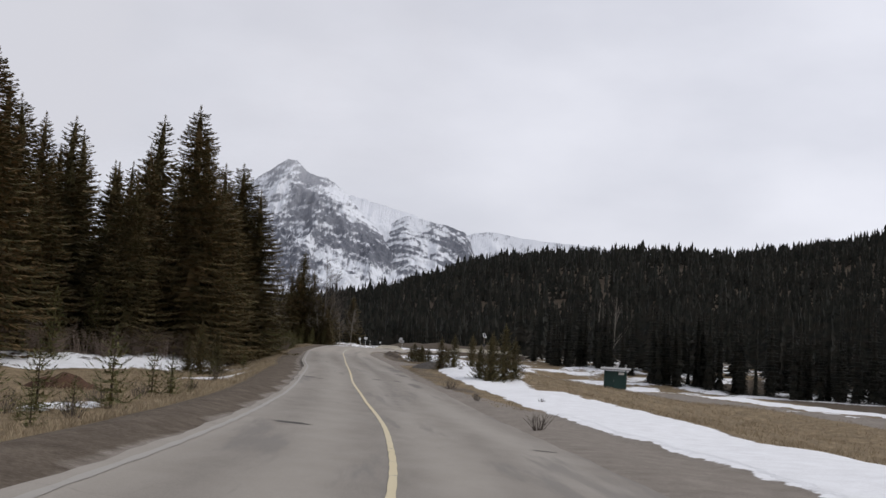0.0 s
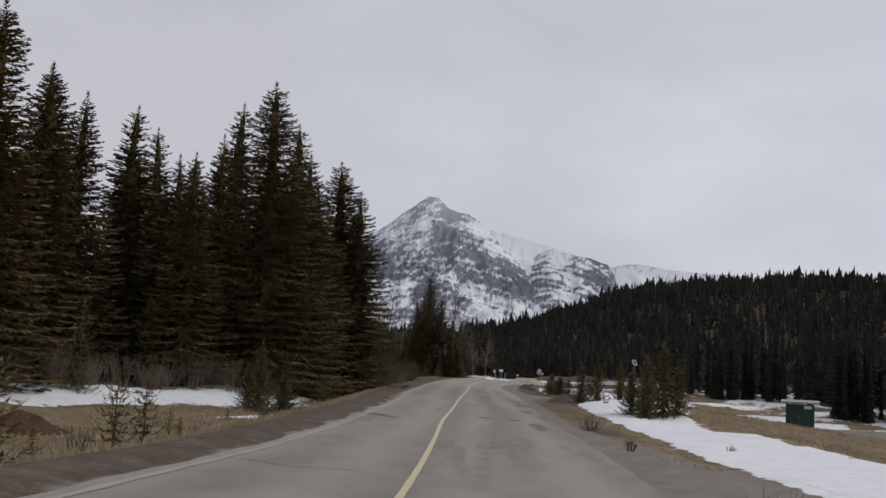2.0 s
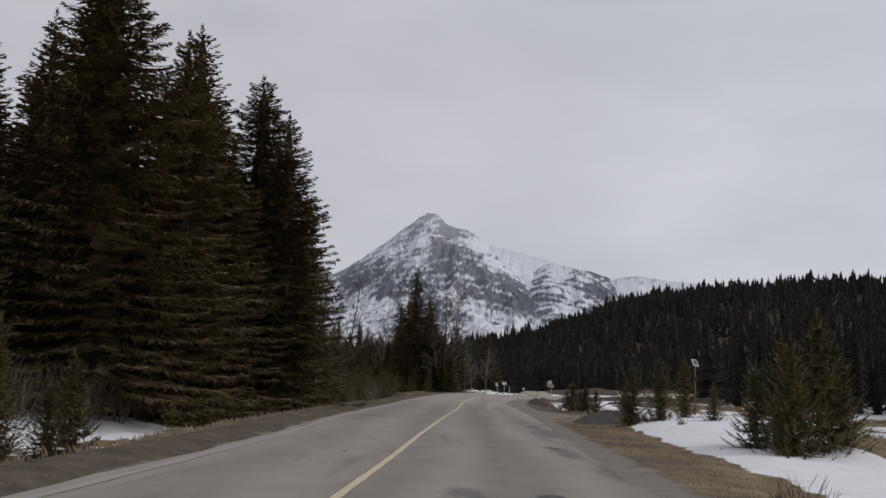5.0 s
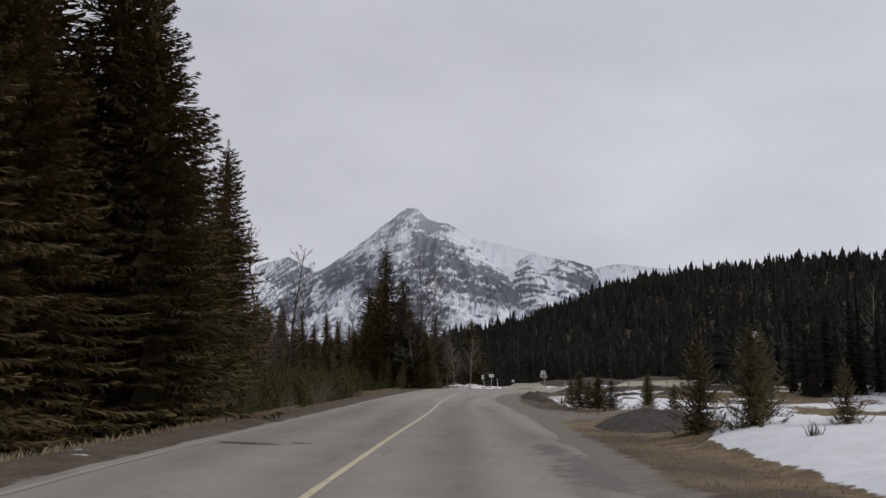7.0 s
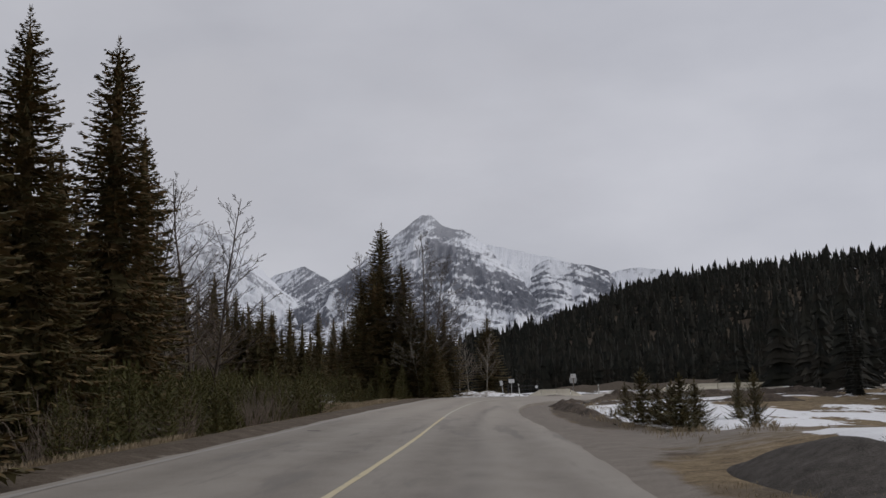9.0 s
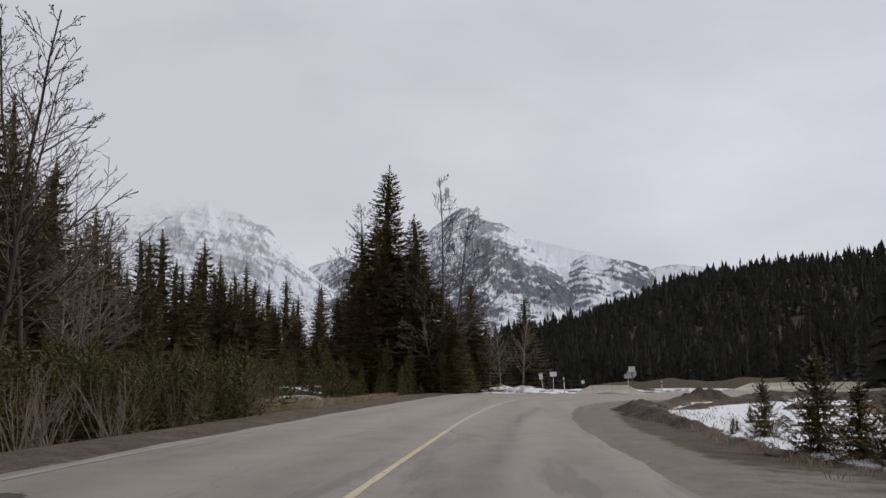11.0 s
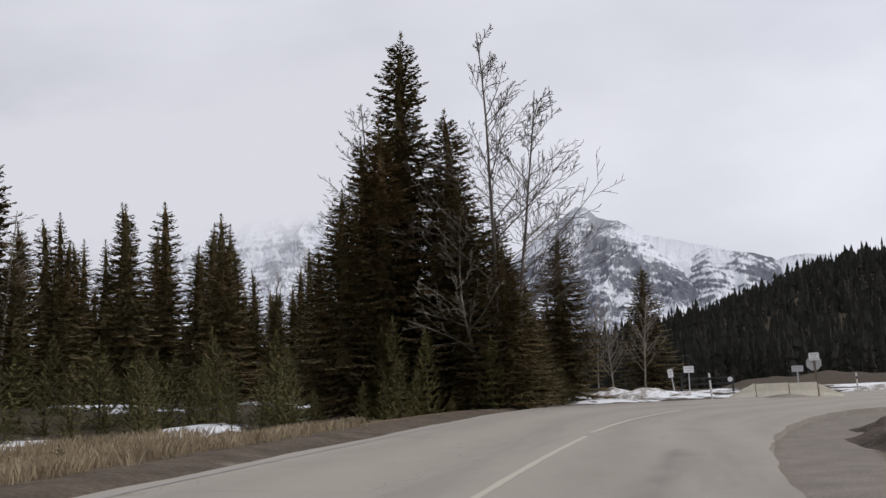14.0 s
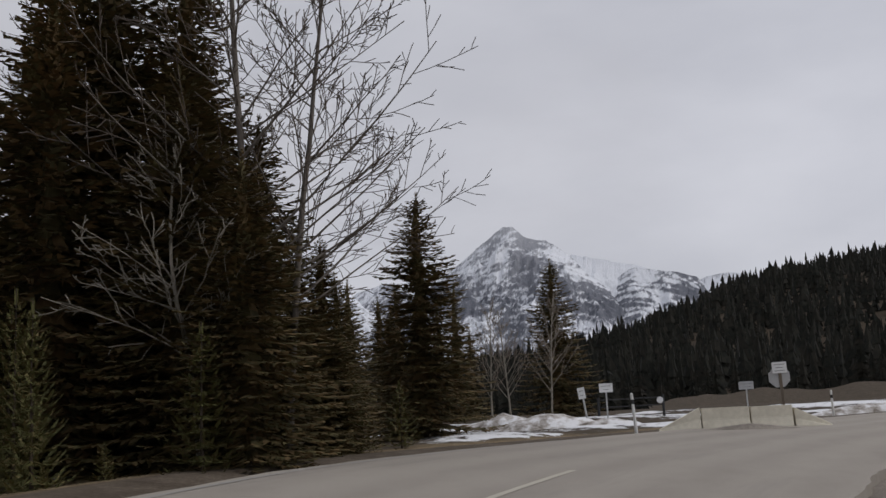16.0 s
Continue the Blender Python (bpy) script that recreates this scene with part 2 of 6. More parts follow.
    wob.inputs["Scale"].default_value = 1.1
    geo = nt.nodes.new("ShaderNodeTexCoord")
    nt.links.new(geo.outputs["Object"], wob.inputs["Vector"])
    nt.links.new(geo.outputs["Object"], warp.inputs[0])
    nt.links.new(wob.outputs["Color"], warp.inputs[1])
    nt.links.new(warp.outputs["Vector"], vor.inputs["Vector"])
    crack = calc(nt, "LESS_THAN", vor.outputs["Distance"], 0.006)
    keep = calc(nt, "GREATER_THAN", big, 0.54)
    col = mixed(nt, calc(nt, "MULTIPLY", calc(nt, "MULTIPLY", crack, keep), 0.18), col, (0.06, 0.056, 0.052))
    nt.links.new(col, b.inputs["Base Color"])
    bump(nt, b, grain, 0.25, 0.006)
    return m


ASPHALT = asphalt_material()


def line_paint(name, pale, deep):
    m, nt, b = shader(name, 0.7, 0.3)
    wear = noise_fac(nt, 2.2, 5, 0.7)
    tone = noise_fac(nt, 0.12, 2)
    paint = mixed(nt, tone, pale, deep)
    cut = ramp(nt, wear, [(0.30, (0, 0, 0)), (0.40, (1, 1, 1))])
    nt.links.new(mixed(nt, cut, (0.25, 0.24, 0.225), paint), b.inputs["Base Color"])
    return m


PALE_LINE = line_paint("worn_pale_line", (0.45, 0.425, 0.37), (0.44, 0.40, 0.31))
YELLOW_LINE = line_paint("worn_yellow_line", (0.55, 0.50, 0.39), (0.54, 0.44, 0.23))
WHITE_LINE = line_paint("worn_white_line", (0.325, 0.307, 0.278), (0.285, 0.267, 0.242))


def ground_material():
    """One sheet: dry grass, gravel verge, forest litter and old snow, told apart by the masks of the mesh with ragged borders."""
    m, nt, b = shader("ground", 0.95, 0.12)

    def mask(name):
        a = nt.nodes.new("ShaderNodeAttribute")
        a.attribute_name = name
        return a.outputs["Fac"]

    n_big = noise_fac(nt, 0.35, 5, 0.6)
    n_mid = noise_fac(nt, 1.6, 6, 0.65)
    n_fine = noise_fac(nt, 14, 5, 0.7)
    wob = calc(nt, "ADD", calc(nt, "MULTIPLY", calc(nt, "SUBTRACT", n_big, 0.5), 0.55), calc(nt, "MULTIPLY", calc(nt, "SUBTRACT", n_mid, 0.5), 0.75))
    tuft = calc(nt, "ADD", calc(nt, "MULTIPLY", n_mid, 0.5), calc(nt, "MULTIPLY", n_fine, 0.5))
    grass = ramp(nt, tuft, [(0.34, (0.060, 0.045, 0.030)), (0.48, (0.165, 0.124, 0.076)), (0.62, (0.32, 0.245, 0.150))])
    grit = calc(nt, "ADD", calc(nt, "MULTIPLY", n_mid, 0.25), calc(nt, "MULTIPLY", noise_fac(nt, 42, 4, 0.75), 0.75))
    gravel = ramp(nt, grit, [(0.36, (0.115, 0.098, 0.082)), (0.5, (0.200, 0.175, 0.149)), (0.64, (0.305, 0.272, 0.238))])
    litter = ramp(nt, tuft, [(0.32, (0.036, 0.028, 0.020)), (0.66, (0.106, 0.083, 0.059))])
    snow = ramp(nt, tuft, [(0.30, (0.62, 0.62, 0.63)), (0.6, (0.79, 0.80, 0.82))])

    def edge(sock, width):
        return calc(nt, "MULTIPLY", calc(nt, "ADD", calc(nt, "SUBTRACT", sock, 0.5), calc(nt, "ADD", wob, width * 0.5)), 1.0 / width, True)

    soil = ramp(nt, tuft, [(0.34, (0.055, 0.042, 0.031)), (0.5, (0.104, 0.083, 0.063)), (0.66, (0.170, 0.138, 0.107))])
    col = mixed(nt, edge(mask("litter"), 0.3), grass, litter)
    col = mixed(nt, edge(mask("soil"), 0.3), col, soil)
    col = mixed(nt, edge(mask("gravel"), 0.25), col, gravel)
    snow_edge = edge(mask("snow"), 0.06)
    col = mixed(nt, snow_edge, col, snow)
    nt.links.new(col, b.inputs["Base Color"])
    h = calc(nt, "ADD", calc(nt, "MULTIPLY", tuft, calc(nt, "SUBTRACT", 1.0, calc(nt, "MULTIPLY", snow_edge, 0.75))), calc(nt, "MULTIPLY", snow_edge, 0.9))
    h = calc(nt, "MULTIPLY", h, calc(nt, "SUBTRACT", 1.0, calc(nt, "MULTIPLY", edge(mask("gravel"), 0.25), 0.75)))
    bump(nt, b, h, 0.7, 0.07)
    return m


GROUND = ground_material()


def leaning_noise(nt, lengths, turn, detail=5.0, rough=0.6):
    """Noise drawn out along a line that leans by turn degrees in the x-z plane; lengths in metres."""
    src = nt.nodes.new("ShaderNodeNewGeometry").outputs["Position"]
    mp = nt.nodes.new("ShaderNodeMapping")
    mp.vector_type = "TEXTURE"
    mp.inputs["Rotation"].default_value = (0, radians(turn), 0)
    mp.inputs["Scale"].default_value = lengths
    n = node(nt, "ShaderNodeTexNoise", Scale=1.0, Detail=detail, Roughness=rough)
    nt.links.new(src, mp.inputs["Vector"])
    nt.links.new(mp.outputs["Vector"], n.inputs["Vector"])
    return n.outputs["Fac"]


def mountain_material(name, snowy=0.0, rock_dark=(0.100, 0.108, 0.132), rock_light=(0.200, 0.208, 0.236), lean=38.0, banding=1.0, low=(250, 420), centre=-560.0, arch=0.0006, haze=0.55):
    """Limestone in bowed bands: snow on the ledges, down leaning couloirs and over the lower slopes; summit haze
    painted into the rock colour.
    """
    m, nt, b = shader(name, 0.95, 0.05)
    geo = nt.nodes.new("ShaderNodeNewGeometry")
    sep = nt.nodes.new("ShaderNodeSeparateXYZ")
    nt.links.new(geo.outputs["Normal"], sep.inputs["Vector"])
    pos = nt.nodes.new("ShaderNodeSeparateXYZ")
    nt.links.new(geo.outputs["Position"], pos.inputs["Vector"])
    n_big = noise_fac(nt, 0.0055, 3, 0.5, space="World")
    n_fine = noise_fac(nt, 0.085, 8, 0.8, space="World")
    streak = leaning_noise(nt, (24.0, 90.0, 150.0), lean, 7.0, 0.68)
    gully = leaning_noise(nt, (9.0, 50.0, 60.0), -6.0, 7.0, 0.72)
    # strata that bow down to the right
    off = calc(nt, "SUBTRACT", pos.outputs["X"], centre)
    bow = calc(nt, "MULTIPLY", calc(nt, "MULTIPLY", off, off), arch)
    dip = calc(nt, "ADD", calc(nt, "ADD", pos.outputs["Z"], bow), calc(nt, "MULTIPLY", n_big, 90.0))
    band = calc(nt, "SINE", calc(nt, "MULTIPLY", dip, 0.21))
    band2 = calc(nt, "SINE", calc(nt, "MULTIPLY", dip, 0.066))
    strata = calc(nt, "ADD", calc(nt, "MULTIPLY", band, 0.085 * banding), calc(nt, "MULTIPLY", band2, 0.085 * banding))
    low_down = calc(nt, "SUBTRACT", 1.0, calc(nt, "DIVIDE", calc(nt, "SUBTRACT", pos.outputs["Z"], low[0]), low[1] - low[0], True), True)
    hold = calc(nt, "ADD", calc(nt, "MULTIPLY", sep.outputs["Z"], 0.30), strata)
    for fac, weight in ((streak, 1.6), (gully, 1.25), (n_fine, 1.0), (n_big, 1.9)):
        hold = calc(nt, "ADD", hold, calc(nt, "MULTIPLY", calc(nt, "SUBTRACT", fac, 0.5), weight))
    hold = calc(nt, "ADD", hold, calc(nt, "MULTIPLY", low_down, 0.17))
    hold = calc(nt, "ADD", hold, snowy - 0.02)
    rock = ramp(nt, n_fine, [(0.35, rock_dark), (0.68, rock_light)])
    # rock paled with height: the haze round the summit, put into its colour
    high = calc(nt, "MULTIPLY", calc(nt, "DIVIDE", calc(nt, "SUBTRACT", pos.outputs["Z"], 430.0), 330.0, True), haze)
    rock = mixed(nt, high, rock, (0.46, 0.47, 0.50))
    cut = ramp(nt, hold, [(0.02, (0.03, 0.03, 0.03)), (0.15, (0.28, 0.28, 0.28)), (0.34, (1, 1, 1))])
    nt.links.new(mixed(nt, cut, rock, (0.74, 0.76, 0.80)), b.inputs["Base Color"])
    bump(nt, b, gully, 0.5, 10.0)
    return m


ROCK = mountain_material("snowy_limestone")
ROCK_BANDED = mountain_material("banded_limestone", -0.06, lean=60.0, banding=1.8, low=(330, 420), centre=-150.0, arch=0.0022, haze=0.15)
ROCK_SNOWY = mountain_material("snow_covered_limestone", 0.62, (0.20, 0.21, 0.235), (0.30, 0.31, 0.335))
# these two: rock paled towards the sky's tone, distance haze in the base colour
ROCK_HAZED = mountain_material("hazed_snow_limestone", 0.13, (0.24, 0.25, 0.28), (0.36, 0.37, 0.40), lean=-30.0, banding=1.3, low=(300, 620), centre=-1900.0)
ROCK_FAR_HAZED = mountain_material("hazed_far_snowfields", 0.22, (0.30, 0.31, 0.345), (0.40, 0.41, 0.44), banding=0.5)


def cloud_material():
    """Thin low cloud and haze, ragged below; the sky's light on it is put in as emission."""
    m = bpy.data.materials.new("glowing_cloud_haze")
    m.use_nodes = True
    nt = m.node_tree
    nt.nodes.clear()
    out = nt.nodes.new("ShaderNodeOutputMaterial")
    glow = node(nt, "ShaderNodeEmission", Color=(0.600, 0.605, 0.660, 1), Strength=1.0)
    clear = nt.nodes.new("ShaderNodeBsdfTransparent")
    mix = nt.nodes.new("ShaderNodeMixShader")
    a = nt.nodes.new("ShaderNodeAttribute")
    a.attribute_name = "cover"
    n = noise_fac(nt, 0.0042, 6, 0.6, stretch=(0.7, 1, 1.5))
    fac = calc(nt, "ADD", a.outputs["Fac"], calc(nt, "MULTIPLY", calc(nt, "SUBTRACT", n, 0.5), calc(nt, "MULTIPLY", calc(nt, "MULTIPLY", a.outputs["Fac"], calc(nt, "SUBTRACT", 1.0, a.outputs["Fac"])), 7.0)), True)
    nt.links.new(fac, mix.inputs["Fac"])
    nt.links.new(clear.outputs[0], mix.inputs[1])
    nt.links.new(glow.outputs[0], mix.inputs[2])
    nt.links.new(mix.outputs[0], out.inputs["Surface"])
    return m


CLOUD = cloud_material()


# ---- building helpers ----
def mesh(name, verts, faces, material, smooth=False):
    me = bpy.data.meshes.new(name)
    me.from_pydata([tuple(v) for v in verts], [], [tuple(f) for f in faces])
    me.materials.append(material)
    if smooth:
        me.polygons.foreach_set("use_smooth", [True] * len(me.polygons))
    me.update()
    return me


def part(name, bm, material, parent, label=""):
    """Links a bmesh or a finished mesh as one mesh object under a thing or a part."""
    if isinstance(bm, bmesh.types.BMesh):
        me = bpy.data.meshes.new(name)
        bm.to_mesh(me)
        bm.free()
        me.materials.append(material)
    else:
        me = bm
    ob = new(name, me)
    ob.parent = parent
    if label:
        tagged(ob, label)
    return ob


def thing(name, place, label, category, group="", turn=0.0, scale=1.0):
    ob = new(name)
    ob.empty_display_size = 0.3
    ob.matrix_basis = pose(*place, 0, 0, turn) @ Matrix.Scale(scale, 4)
    return tagged(ob, label, category, group)


def box_bm(size, centre=(0, 0, 0), bevel=0.01):
    bm = bmesh.new()
    bmesh.ops.create_cube(bm, size=1.0)
    bmesh.ops.scale(bm, vec=size, verts=bm.verts)
    if bevel:
        bmesh.ops.bevel(bm, geom=bm.edges[:], offset=bevel, segments=2, affect="EDGES", profile=0.6)
    bmesh.ops.translate(bm, vec=centre, verts=bm.verts)
    return bm


def tube_bm(r0, r1, z0, z1, sides=12):
    bm = bmesh.new()
    bmesh.ops.create_cone(bm, cap_ends=True, segments=sides, radius1=r0, radius2=r1, depth=z1 - z0)
    bmesh.ops.translate(bm, vec=(0, 0, (z0 + z1) / 2), verts=bm.verts)
    return bm


class Soup:
    """Vertices and faces gathered for one mesh."""

    def __init__(self):
        self.v, self.f = [], []

    def tube(self, points, radii, sides=4):
        start = len(self.v)
        n = len(points)
        for i, (p, r) in enumerate(zip(points, radii)):
            a = points[max(i - 1, 0)]
            c = points[min(i + 1, n - 1)]
            d = (Vector(c) - Vector(a)).normalized()
            side = d.orthogonal().normalized()
            up = d.cross(side)
            for k in range(sides):
                w = 2 * math.pi * k / sides
                self.v.append(Vector(p) + (side * math.cos(w) + up * math.sin(w)) * r)
        for i in range(n - 1):
            for k in range(sides):
                a, b = start + i * sides + k, start + i * sides + (k + 1) % sides
                self.f.append((a, b, b + sides, a + sides))

    def tuft(self, root, way, length, width, across):
        """A flat, pointed spray of needles."""
        s = len(self.v)
        side = across * (width * 0.5)
        mid = root + way * (length * 0.25)
        self.v += [mid - side, mid + side, root + way * length]
        self.f.append((s, s + 1, s + 2))

    def mesh(self, name, material, smooth=False):
        return mesh(name, self.v, self.f, material, smooth)


def smooth(a, b, x):
    t = np.clip((x - a) / (b - a), 0, 1)
    return t * t * (3 - 2 * t)


def value_noise(x, y, cell, seed):
    """Smooth noise in -1..1 on numpy arrays."""
    rng = np.random.RandomState(seed)
    table = rng.rand(256, 256) * 2 - 1
    u, v = x / cell, y / cell
    i, j = np.floor(u).astype(int), np.floor(v).astype(int)
    fu, fv = u - i, v - j
    fu, fv = fu * fu * (3 - 2 * fu), fv * fv * (3 - 2 * fv)
    g = lambda a, b: table[a % 256, b % 256]
    return (g(i, j) * (1 - fu) + g(i + 1, j) * fu) * (1 - fv) + (g(i, j + 1) * (1 - fu) + g(i + 1, j + 1) * fu) * fv


# ---- the lie of the land ----
# height of the road along y, and the line of the camera car along it
ROAD_Y = (-60, 0, 12, 24, 32, 42, 52, 65, 89, 103, 116, 128, 136, 150, 165, 180, 195, 220, 300)
ROAD_Z = (0.6, 0.18, -0.04, -0.22, -0.29, -0.23, -0.10, 0.035, 0.21, 0.35, 0.52, 0.73, 0.88, 1.2, 1.46, 1.72, 1.95, 2.1, 2.2)
LINE_Y = (-60, 0, 8, 20, 32, 52, 65, 89, 103, 116, 128, 136, 200)
LINE_X = (0.0, 0.0, 0.5, 0.2, -0.8, -2.7, -3.7, -6.1, -7.4, -8.5, -9.4, -9.5, -9.5)
BANK = -0.06

# edges of the asphalt, from behind the camera to beyond the bend
LEFT_EDGE = [(-2.9, -60), (-2.9, -20), (-2.8, 0), (-3.1, 9), (-3.6, 18), (-4.35, 27), (-5.2, 37), (-6.1, 46), (-7.45, 59), (-9.0, 70), (-10.7, 84), (-12.4, 99),
             (-13.7, 111), (-14.75, 124), (-15.3, 136), (-15.3, 147), (-14.4, 154), (-12.3, 160.8), (-8.7, 168), (-3, 174.8), (6, 182), (22, 190), (60, 203), (140, 225)]
RIGHT_EDGE = [(4.2, -60), (4.0, -20), (3.6, 0), (3.2, 9), (2.7, 18), (2.1, 27), (1.3, 36), (0.4, 45), (-1.3, 59), (-2.3, 70), (-3.5, 84), (-4.9, 99),
              (-6.3, 111), (-8.0, 124), (-8.75, 135), (-8.6, 142), (-7.6, 149), (-5.8, 155), (-2.6, 160), (2.5, 164), (9, 167.8), (24, 174), (60, 186), (140, 207)]
CENTRE_LINE = [(0.2, -60), (0.1, -20), (-0.2, 0), (-0.37, 10), (-0.64, 16), (-1.20, 23.5), (-2.3, 34), (-2.85, 39), (-3.75, 47), (-4.6, 56), (-5.5, 65), (-7.0, 80),
               (-8.6, 97), (-9.9, 110), (-11.1, 123), (-11.8, 134), (-12.0, 141.5)]


def curve_points(ctrl, steps):
    """Catmull-Rom through the points."""
    p = [np.array(c, float) for c in ctrl]
    p = [2 * p[0] - p[1], *p, 2 * p[-1] - p[-2]]
    out = []
    for i in range(1, len(p) - 2):
        for k in range(steps):
            t = k / steps
            out.append(0.5 * (2 * p[i] + (p[i + 1] - p[i - 1]) * t + (2 * p[i - 1] - 5 * p[i] + 4 * p[i + 1] - p[i + 2]) * t**2 + (3 * p[i] - p[i - 1] - 3 * p[i + 1] + p[i + 2]) * t**3))
    out.append(p[-2])
    return np.array(out)


EDGE_L, EDGE_R = curve_points(LEFT_EDGE, 14), curve_points(RIGHT_EDGE, 14)


def road_z(x, y):
    """Height of the road's banked surface, carried on past its edges."""
    z = np.interp(y, ROAD_Y, ROAD_Z)
    fade = 1 - 0.8 * smooth(145, 178, y)
    return z + BANK * fade * np.clip(x - np.interp(y, LINE_Y, LINE_X), -8, 5)


def road_distance(x, y):
    """Metres outside the asphalt (negative on it), and whether the place is on its left."""
    shape = np.shape(x)
    q = np.stack([np.ravel(x), np.ravel(y)], 1)
    dl, dr = np.full(len(q), 1e9), np.full(len(q), 1e9)
    for edge, d in ((EDGE_L, dl), (EDGE_R, dr)):
        for a, b in zip(edge[:-1:3], edge[3::3]):
            ab = b - a
            t = np.clip(((q - a) @ ab) / (ab @ ab), 0, 1)
            np.minimum(d, np.hypot(*(q - a - t[:, None] * ab).T), out=d)
    ring = np.concatenate([EDGE_L[::2], EDGE_R[::-2]])
    inside = np.zeros(len(q), bool)
    for a, b in zip(ring, np.roll(ring, -1, axis=0)):
        cond = (a[1] > q[:, 1]) != (b[1] > q[:, 1])
        with np.errstate(divide="ignore", invalid="ignore"):
            inside ^= cond & (q[:, 0] < (b[0] - a[0]) * (q[:, 1] - a[1]) / (b[1] - a[1] + 1e-12) + a[0])
    d = np.where(inside, -np.minimum(dl, dr), np.minimum(dl, dr))
    return d.reshape(shape), (dl < dr).reshape(shape)


RIDGE_X = (-900, -300, -160, -83, -50, -10, 20, 69, 134, 190, 241, 289, 420, 900)
RIDGE_Z = (16, 18, 22, 26, 33, 43, 55, 63, 66, 69, 80, 90, 100, 108)


def ground_z(x, y):
    """Height of the ground sheet; under the asphalt it lies a little lower."""
    x, y = np.asarray(x, float), np.asarray(y, float)
    d, left = road_distance(x, y)
    z = road_z(x, y)
    out = np.maximum(d, 0)
    z = z - 0.10 * (1 - smooth(0.35, 1.1, d)) - 0.02
    near = 1 - smooth(118, 150, y)
    deep = np.interp(y, (0, 70, 100, 130, 160), (1.08, 0.98, 0.62, 0.38, 0.18))
    z = z - np.where(left, deep * smooth(0.9, 4.4, out), 0)
    # on the right the field lies level with the road, a little higher by the driveway, and falls away further out
    swell = np.interp(y, (60, 78, 100, 112), (-0.10, 0.42, 0.42, 0.05))
    z = z + np.where(left, 0, swell * smooth(1.5, 5.0, out) - near * 0.12 * np.clip(out - 8.5, 0, 14))
    rough = value_noise(x, y, 7.0, 3) * 0.16 + value_noise(x, y, 2.3, 4) * 0.07 + value_noise(x, y, 0.9, 5) * 0.03
    z = z + rough * smooth(2.0, 6.5, out)
    far = smooth(18, 90, out)
    z = z + far * value_noise(x, y, 40.0, 6) * 0.8
    # the forest floor on the left lies as high as the road, behind a hollow meadow
    back = (x + 16.0) * -0.868 + (y - 72.0) * 0.497
    z = z + np.where(left, 0.85 * smooth(-3.5, 2.5, back) * smooth(44, 56, y) * (1 - smooth(88, 104, y)) * smooth(4.5, 9.0, out), 0)
    # a low bank beyond the clearing on the left
    z = z + np.where(left, 0.7 * smooth(8, 19, out) * smooth(122, 140, y) * (1 - smooth(200, 260, y)) * (1 - smooth(-30, -22, x)), 0)
    # a brown earth embankment beyond the junction
    bank_run = smooth(-19, -6, x) * (1 - smooth(240, 300, x)) * (0.95 + 0.16 * value_noise(x, y, 6.0, 8) + 0.10 * value_noise(x, y, 2.2, 9))
    z = z + 2.0 * bank_run * smooth(262, 274, y) * (1 - 0.4 * smooth(285, 330, y))
    # the wooded hill
    hill = np.interp(x, RIDGE_X, RIDGE_Z)
    z = z + (hill - 4) * smooth(330, 690, y) ** 1.25
    z = z + 0.10 * np.clip(x - 45, 0, 120) * smooth(60, 200, y) * (1 - smooth(330, 600, y))
    z = z + value_noise(x, y, 60.0, 7) * 3.0 * smooth(380, 600, y)
    return z


def gz(x, y):
    return float(ground_z(np.array([x]), np.array([y]))[0])


def blob(x, y, cx, cy, rx, ry, turn=0.0):
    """1 inside an ellipse, falling to 0 round it."""
    c, s = math.cos(radians(turn)), math.sin(radians(turn))
    u, v = (x - cx) * c + (y - cy) * s, -(x - cx) * s + (y - cy) * c
    return np.clip(1.0 - 0.5 * np.sqrt((u / rx) ** 2 + (v / ry) ** 2), 0, 1)


def stretch_axis(lo, hi, step, far_lo, far_hi, growth=1.16):
    a = list(np.arange(lo, hi + 1e-6, step))
    s, p = step, hi
    while p < far_hi:
        s *= growth
        p += s
        a.append(min(p, far_hi))
    s, p = step, lo
    while p > far_lo:
        s *= growth
        p -= s
        a.insert(0, max(p, far_lo))
    return np.array(a)


